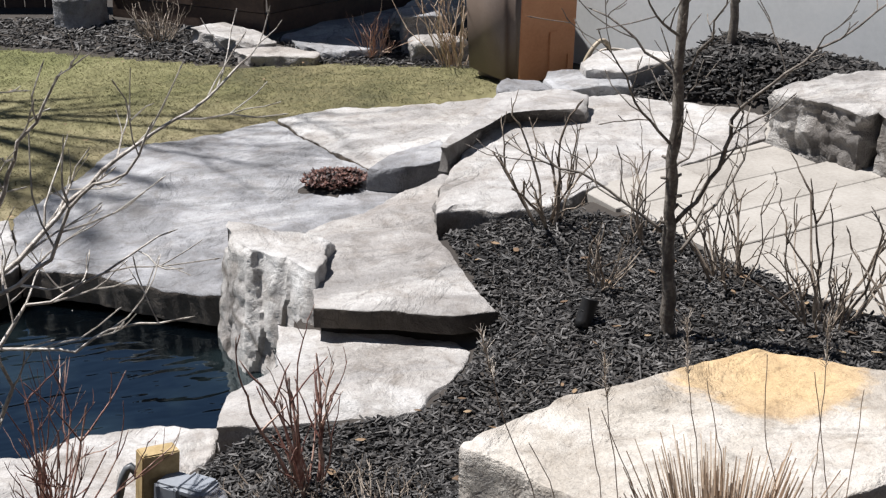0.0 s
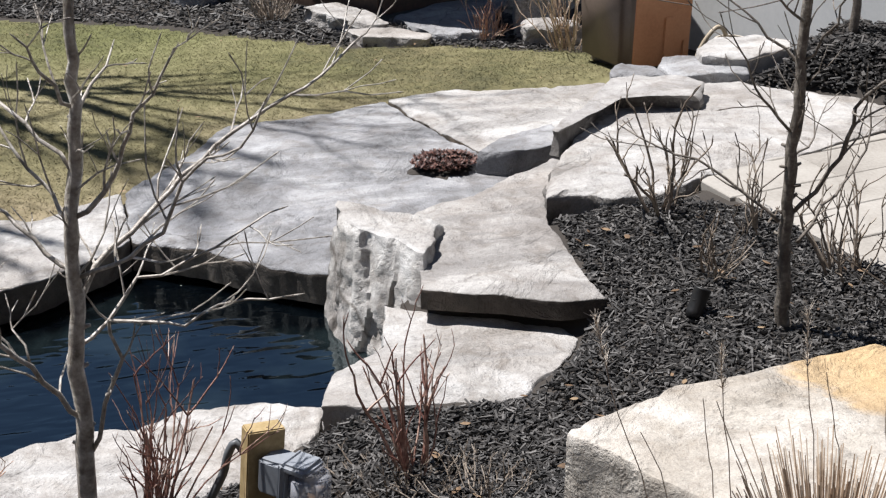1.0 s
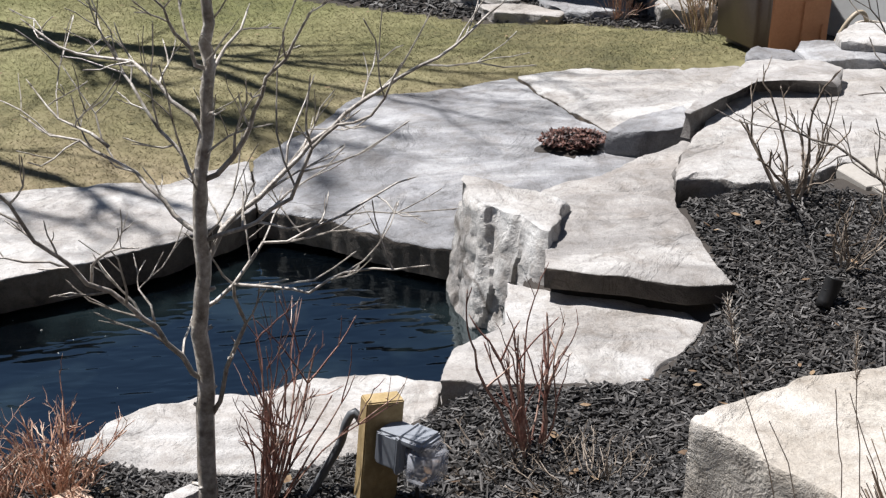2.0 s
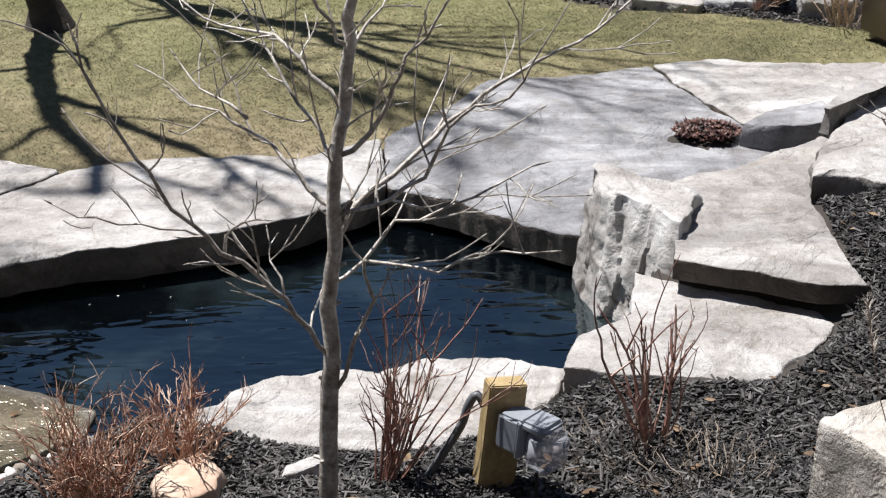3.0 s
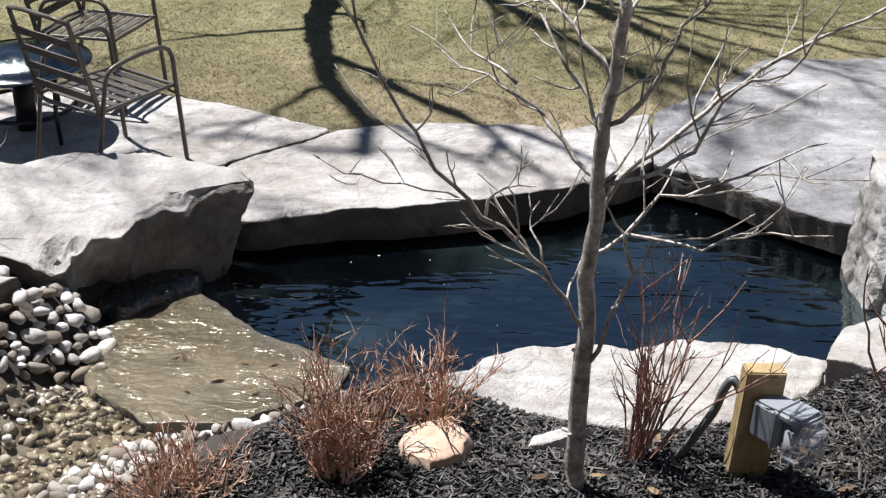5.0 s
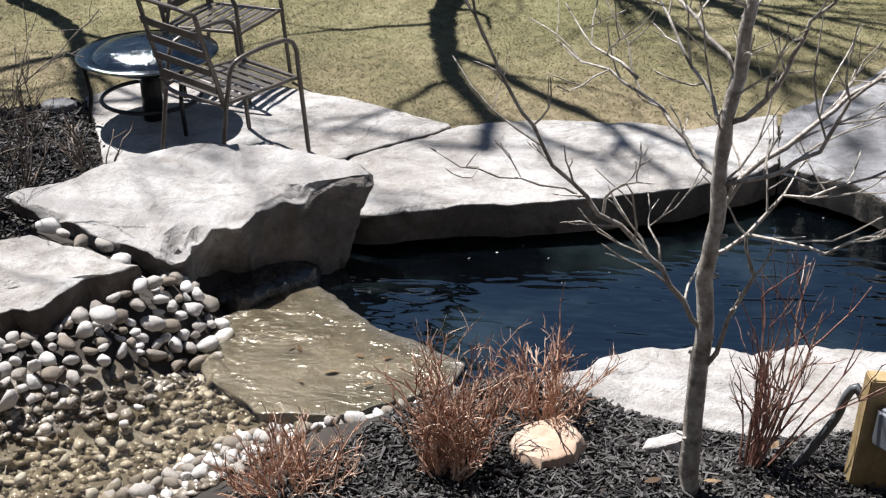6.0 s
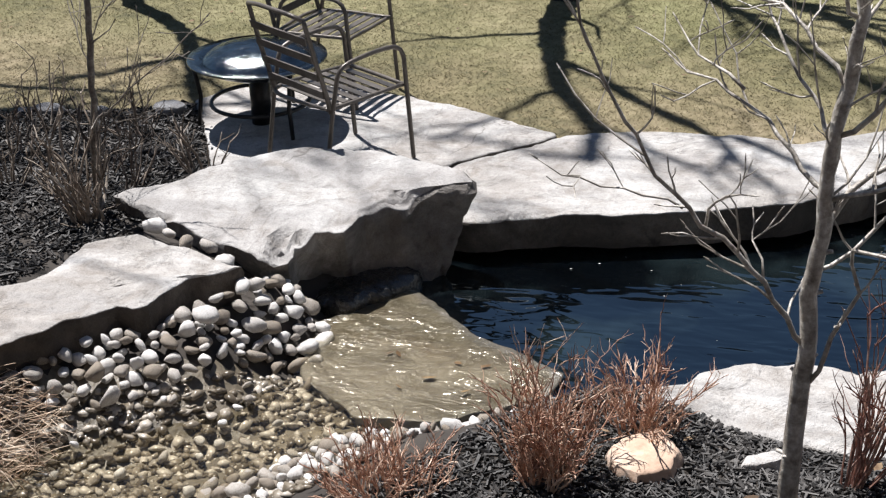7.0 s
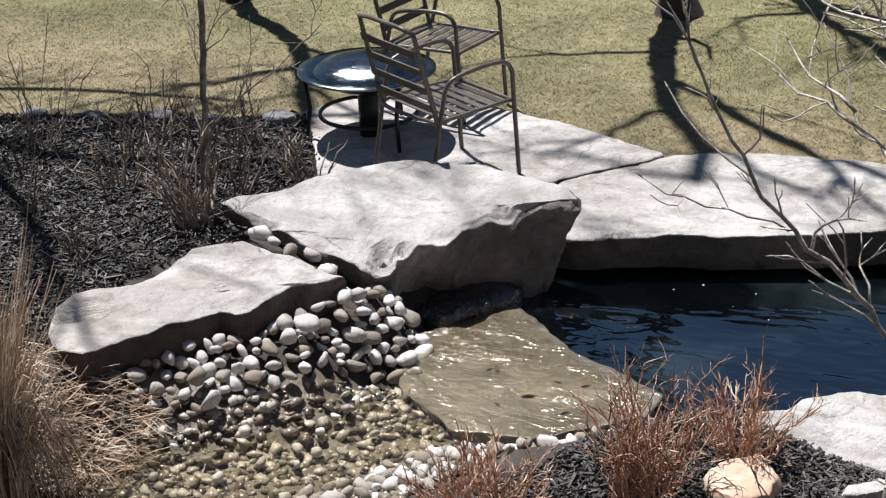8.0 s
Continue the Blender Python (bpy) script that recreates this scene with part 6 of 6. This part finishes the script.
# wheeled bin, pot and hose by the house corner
# darker copy of the bin plastic, with shade in the colour
SHADED_BIN = mat("shaded_brown_plastic", [(0.115, 0.088, 0.072), (0.165, 0.128, 0.105)], 0.42, 4, 60, 0.08)
cart = tagged(thing("wheeled_bin"), "tall brown plastic wheeled bin on the lawn", "bin")
bm = box(0.50, 0.50, 0.82, (0, 0, 0.41), 0.07, 5)
for v in bm.verts:
    k = 1 + 0.16 * v.co.z
    v.co.x, v.co.y = v.co.x * k, v.co.y * k
smooth(part("body", bm, SHADED_BIN, cart))
part("lid", box(0.60, 0.62, 0.05, (0, 0, 0.835), 0.02, 3), SHADED_BIN, cart)


def bin_side(size, at, proud):
    """A flat piece on the flaring side wall."""
    bm = box(size[0], 0.012, size[1], (0, 0, 0), 0.005, 2)
    bmesh.ops.transform(bm, matrix=pose(at[0], -0.252 - 0.04 * at[1] - proud, at[1], 2.3, 0, 0), verts=bm.verts)
    return bm


# sheet over one side that paints it lit against the dark body
panel = part("side_panel", bin_side((0.43, 0.74), (0.02, 0.42), 0.0), LIT_BIN, cart, "rust-brown lit side of the bin, painted brighter")
part("grip", bin_side((0.07, 0.27), (0.06, 0.22), 0.010), LIT_BIN, panel)
part("rib", bin_side((0.025, 0.13), (0.185, 0.13), 0.010), LIT_BIN, panel)
wheel = lathe([(0.0, -0.03), (0.12, -0.03), (0.15, -0.02), (0.15, 0.02), (0.12, 0.03), (0.0, 0.03)], 28)
bmesh.ops.transform(wheel, matrix=pose(0.315, -0.06, 0.15, 90, 0, 60), verts=wheel.verts)
crisp(part("wheel", wheel, BLACK_PLASTIC, cart))
cart.matrix_basis = pose(3.44, 8.58, 0.262, 0, 0, 16)
POT = mat("beige_pot", [(0.40, 0.36, 0.30), (0.50, 0.46, 0.40)], 0.7, 6, 60, 0.2)
pot = lathe([(0.0, 0.0), (0.075, 0.0), (0.08, 0.01), (0.095, 0.20), (0.10, 0.205), (0.10, 0.225), (0.088, 0.225), (0.08, 0.06), (0.0, 0.05)], 28)
bmesh.ops.transform(pot, matrix=pose(3.86, 8.06, float(land(3.86, 8.06)), 0, 0, 0), verts=pot.verts)
tagged(crisp(part("flower_pot", pot, POT)), "empty beige pot by the house wall", "pot")
HOSE = mat("beige_hose", [(0.34, 0.28, 0.20), (0.42, 0.36, 0.27)], 0.5, 8, 60, 0.1)
m = Mesh()
gz = float(land(3.62, 8.0))
m.tube(refine([(3.48, 7.98, gz + 0.02), (3.58, 8.0, gz + 0.04), (3.64, 8.02, 0.48), (3.69, 8.02, 0.57), (3.75, 8.03, 0.62), (3.80, 8.05, 0.60), (3.84, 8.08, 0.53)], random.Random(3), 0.0, 0.03), 0.014, 0.014, 8)
tagged(smooth(part("garden_hose", m.mesh(), HOSE)), "beige garden hose looped over a pot", "hose")

# stones, bed and shrubs before the shed
FAR_BED = [(-1.6, 11.9), (-1.2, 11.05), (0.36, 10.36), (0.75, 10.2), (1.16, 9.82), (1.86, 9.38), (2.44, 9.29), (3.1, 9.0), (3.3, 9.4), (2.9, 10.1), (2.1, 9.9), (1.2, 10.75)]
tagged(part("bark_mulch", chips(FAR_BED, 22000, 17, 0.04, 0.013), MULCH), "dark bark mulch before the shed", "mulch", kind="stuff")
stone("white_rock", [(1.58, 10.02), (1.86, 10.12), (2.05, 9.86), (2.12, 9.60), (1.98, 9.58), (1.80, 9.72)], 0.36, 0.16, PALE_STONE, "pale flat rock before the shed", "rock", seed=61, tilt=(-0.05, 0.05))
stone("white_rock", [(1.80, 9.62), (2.1, 9.58), (2.34, 9.36), (2.28, 9.28), (1.88, 9.38)], 0.32, 0.12, PALE_STONE, "pale flat rock at the lawn edge", "rock", seed=62)
stone("dark_block", [(2.93, 9.42), (2.98, 9.66), (3.22, 9.62), (3.20, 9.36)], 0.50, 0.30, BLUE_STONE, "dark squared stone block with a pale top", "rock", seed=63, chip=0.01)
stone("low_rock", [(2.92, 9.18), (2.95, 9.34), (3.25, 9.34), (3.3, 9.16), (3.1, 9.08)], 0.40, 0.2, LIMESTONE, "low rounded rock by the wheeled bin", "rock", seed=64, edge=0.03)
stone("path_slab", [(2.2, 9.9), (2.36, 9.40), (2.78, 9.34), (2.95, 9.9), (3.4, 10.5), (3.1, 10.4)], 0.31, 0.08, BLUE_STONE, "shaded blue-grey path slab by the shed", "flagstone", seed=65)
stone("path_slab", [(3.0, 9.9), (3.3, 9.75), (4.0, 10.3), (3.9, 10.7), (3.5, 10.5)], 0.40, 0.14, PALE_STONE, "pale step slab behind the shrubs", "step", seed=66)
shrub("far_shrub", (1.40, 10.15), 0.34, 0.30, 45, TAN_TWIG, "dry tan twiggy shrub before the shed", 71, 3, 0.004)
shrub("far_shrub", (2.72, 9.38), 0.34, 0.18, 45, RED_TWIG, "dry reddish shrub at the shed path", 72, 2, 0.003)
shrub("far_shrub", (3.16, 9.05), 0.75, 0.30, 40, STRAW, "tall dry shrub beside the wheeled bin", 73, 2, 0.004)
stone("round_rock", [(0.95 + 0.2 * math.cos(a), 10.75 + 0.15 * math.sin(a)) for a in np.linspace(0, 5.5, 9)], 0.55, 0.3, BLUE_STONE, "rounded grey rock by the fence", "rock", seed=67, edge=0.06, chip=0.01)
wall_tree = [(0.030, 0.012, [(4.20, 7.25, 0.7), (4.21, 7.25, 1.2), (4.20, 7.24, 1.7), (4.22, 7.2, 2.2), (4.2, 7.2, 2.7)]), (0.01, 0.004, [(4.21, 7.25, 1.05), (4.35, 7.2, 1.25), (4.5, 7.18, 1.6)]),
             (0.01, 0.004, [(4.20, 7.25, 1.0), (4.08, 7.2, 1.2), (3.95, 7.15, 1.5)])]
garden_tree("young_bare_tree", wall_tree, "slim bare tree before the stucco wall", 16, 0.6)

PALE_STRAW = mat("pale_straw", [(0.40, 0.35, 0.29), (0.54, 0.48, 0.41), (0.66, 0.60, 0.53)], 0.8, 9, 50, 0.0, island=0.3)


# tall dry stalks rising from the cut tuft before the boulder
def seed_stalk(x0, z0, x1, z1, head, seed):
    rng = random.Random(seed)
    y = 2.72 + rng.uniform(-0.03, 0.03)
    foot = float(land(x0, y))
    x2 = x0 + (x0 - x1) * (z0 - foot) / (z1 - z0) * 0.6
    label = "thin dry grass stalk with feathery seed head" if head else "thin dry broken grass stalk"
    s = tagged(thing("grass_stalk", (x2, y, foot)), label, "grass stalk", "dry grass stalks before the boulder")
    line = refine([(0, 0, -0.01), (x0 - x2, 0, z0 - foot), ((x0 + x1) / 2 - x2 + rng.gauss(0, 0.006), 0, (z0 + z1) / 2 - foot), (x1 - x2, 0, z1 - foot)], rng, 0.0012, 0.05)
    m = Mesh()
    m.tube(line, 0.0018, 0.0011, 5)
    part("stalk", m.mesh(), STRAW, s)
    if head:
        m = Mesh()
        for k in range(90):
            u = rng.random()
            p = line[-1].lerp(line[-4], u)
            d = ((line[-1] - line[-2]).normalized() + Vector((rng.gauss(0, 0.5), rng.gauss(0, 0.5), rng.gauss(0, 0.3)))).normalized() * rng.uniform(0.015, 0.035)
            m.tube([p, p + d], 0.0008, 0.0003, 3, False)
        tagged(part("seed_head", m.mesh(), PALE_STRAW, s, "pale feathery seed head"), kind="stuff")


for i, row in enumerate([(1.259, 1.084, 1.18, 1.279, 0), (1.468, 1.042, 1.357, 1.338, 0), (1.418, 1.107, 1.367, 1.472, 1), (1.648, 1.099, 1.59, 1.513, 1), (1.708, 1.069, 1.642, 1.359, 0), (1.877, 0.96, 1.809, 1.389, 0), (1.965, 0.962, 1.957, 1.475, 1), (2.006, 0.935, 1.925, 1.339, 0), (2.064, 0.923, 2.08, 1.26, 0), (1.377, 1.06, 1.332, 1.338, 0), (1.205, 1.094, 1.058, 1.585, 1)]):
    seed_stalk(*row, 90 + i)

# ---- drift: specks on the pond, fallen leaves ----
LITTER = mat("dry_leaves", [(0.07, 0.04, 0.02), (0.16, 0.10, 0.055), (0.28, 0.20, 0.12)], 0.8, 9, 50, 0.1, island=0.4)
SPECK = mat("pale_petals", [(0.6, 0.6, 0.56), (0.75, 0.75, 0.7)], 0.7, 9, 50, 0.0)


def leaf(x, y, z, size, rng):
    a, t = rng.uniform(0, 6.28), rng.uniform(-0.4, 0.4)
    d, n = Vector((math.cos(a), math.sin(a), t * 0.3)) * size, Vector((-math.sin(a), math.cos(a), t)) * size * 0.4
    p = Vector((x, y, z))
    return [p - d, p - d * 0.3 + n, p + d * 0.5 + n * 0.8, p + d * 1.1, p + d * 0.5 - n, p - d * 0.3 - n * 0.9]


def drift(poly, count, z, lo, hi, seed, on=None):
    rng = random.Random(seed)
    V, F = [], []
    xs, ys = [p[0] for p in poly], [p[1] for p in poly]
    while len(F) < count:
        x, y = rng.uniform(min(xs), max(xs)), rng.uniform(min(ys), max(ys))
        if inside(poly, np.array([x]), np.array([y]))[0]:
            k = len(V)
            V += [tuple(q) for q in leaf(x, y, (float(land(x, y)) if on else 0) + z, rng.uniform(lo, hi), rng)]
            F.append(tuple(range(k, k + 6)))
    return V, F


tagged(part("floating_specks", drift(POND, 24, WATER_Z + 0.004, 0.002, 0.006, 1), SPECK), "pale specks floating on the pond", "debris", kind="stuff")
tagged(part("fallen_leaves", drift(BANK, 160, 0.03, 0.012, 0.028, 2, True), LITTER), "dry brown leaves on the mulch", "leaves", kind="stuff")
tagged(part("lawn_leaves", drift(near_lawn, 260, 0.03, 0.008, 0.02, 3, True), LITTER), "scattered dry leaves on the lawn", "leaves", kind="stuff")
tagged(part("wet_leaves", drift([(-1.7, 5.1), (-1.2, 4.9), (-1.1, 4.6), (-1.5, 4.5)], 7, 0.108, 0.015, 0.03, 4), LITTER), "dark wet leaves on the slab", "leaves", kind="stuff")
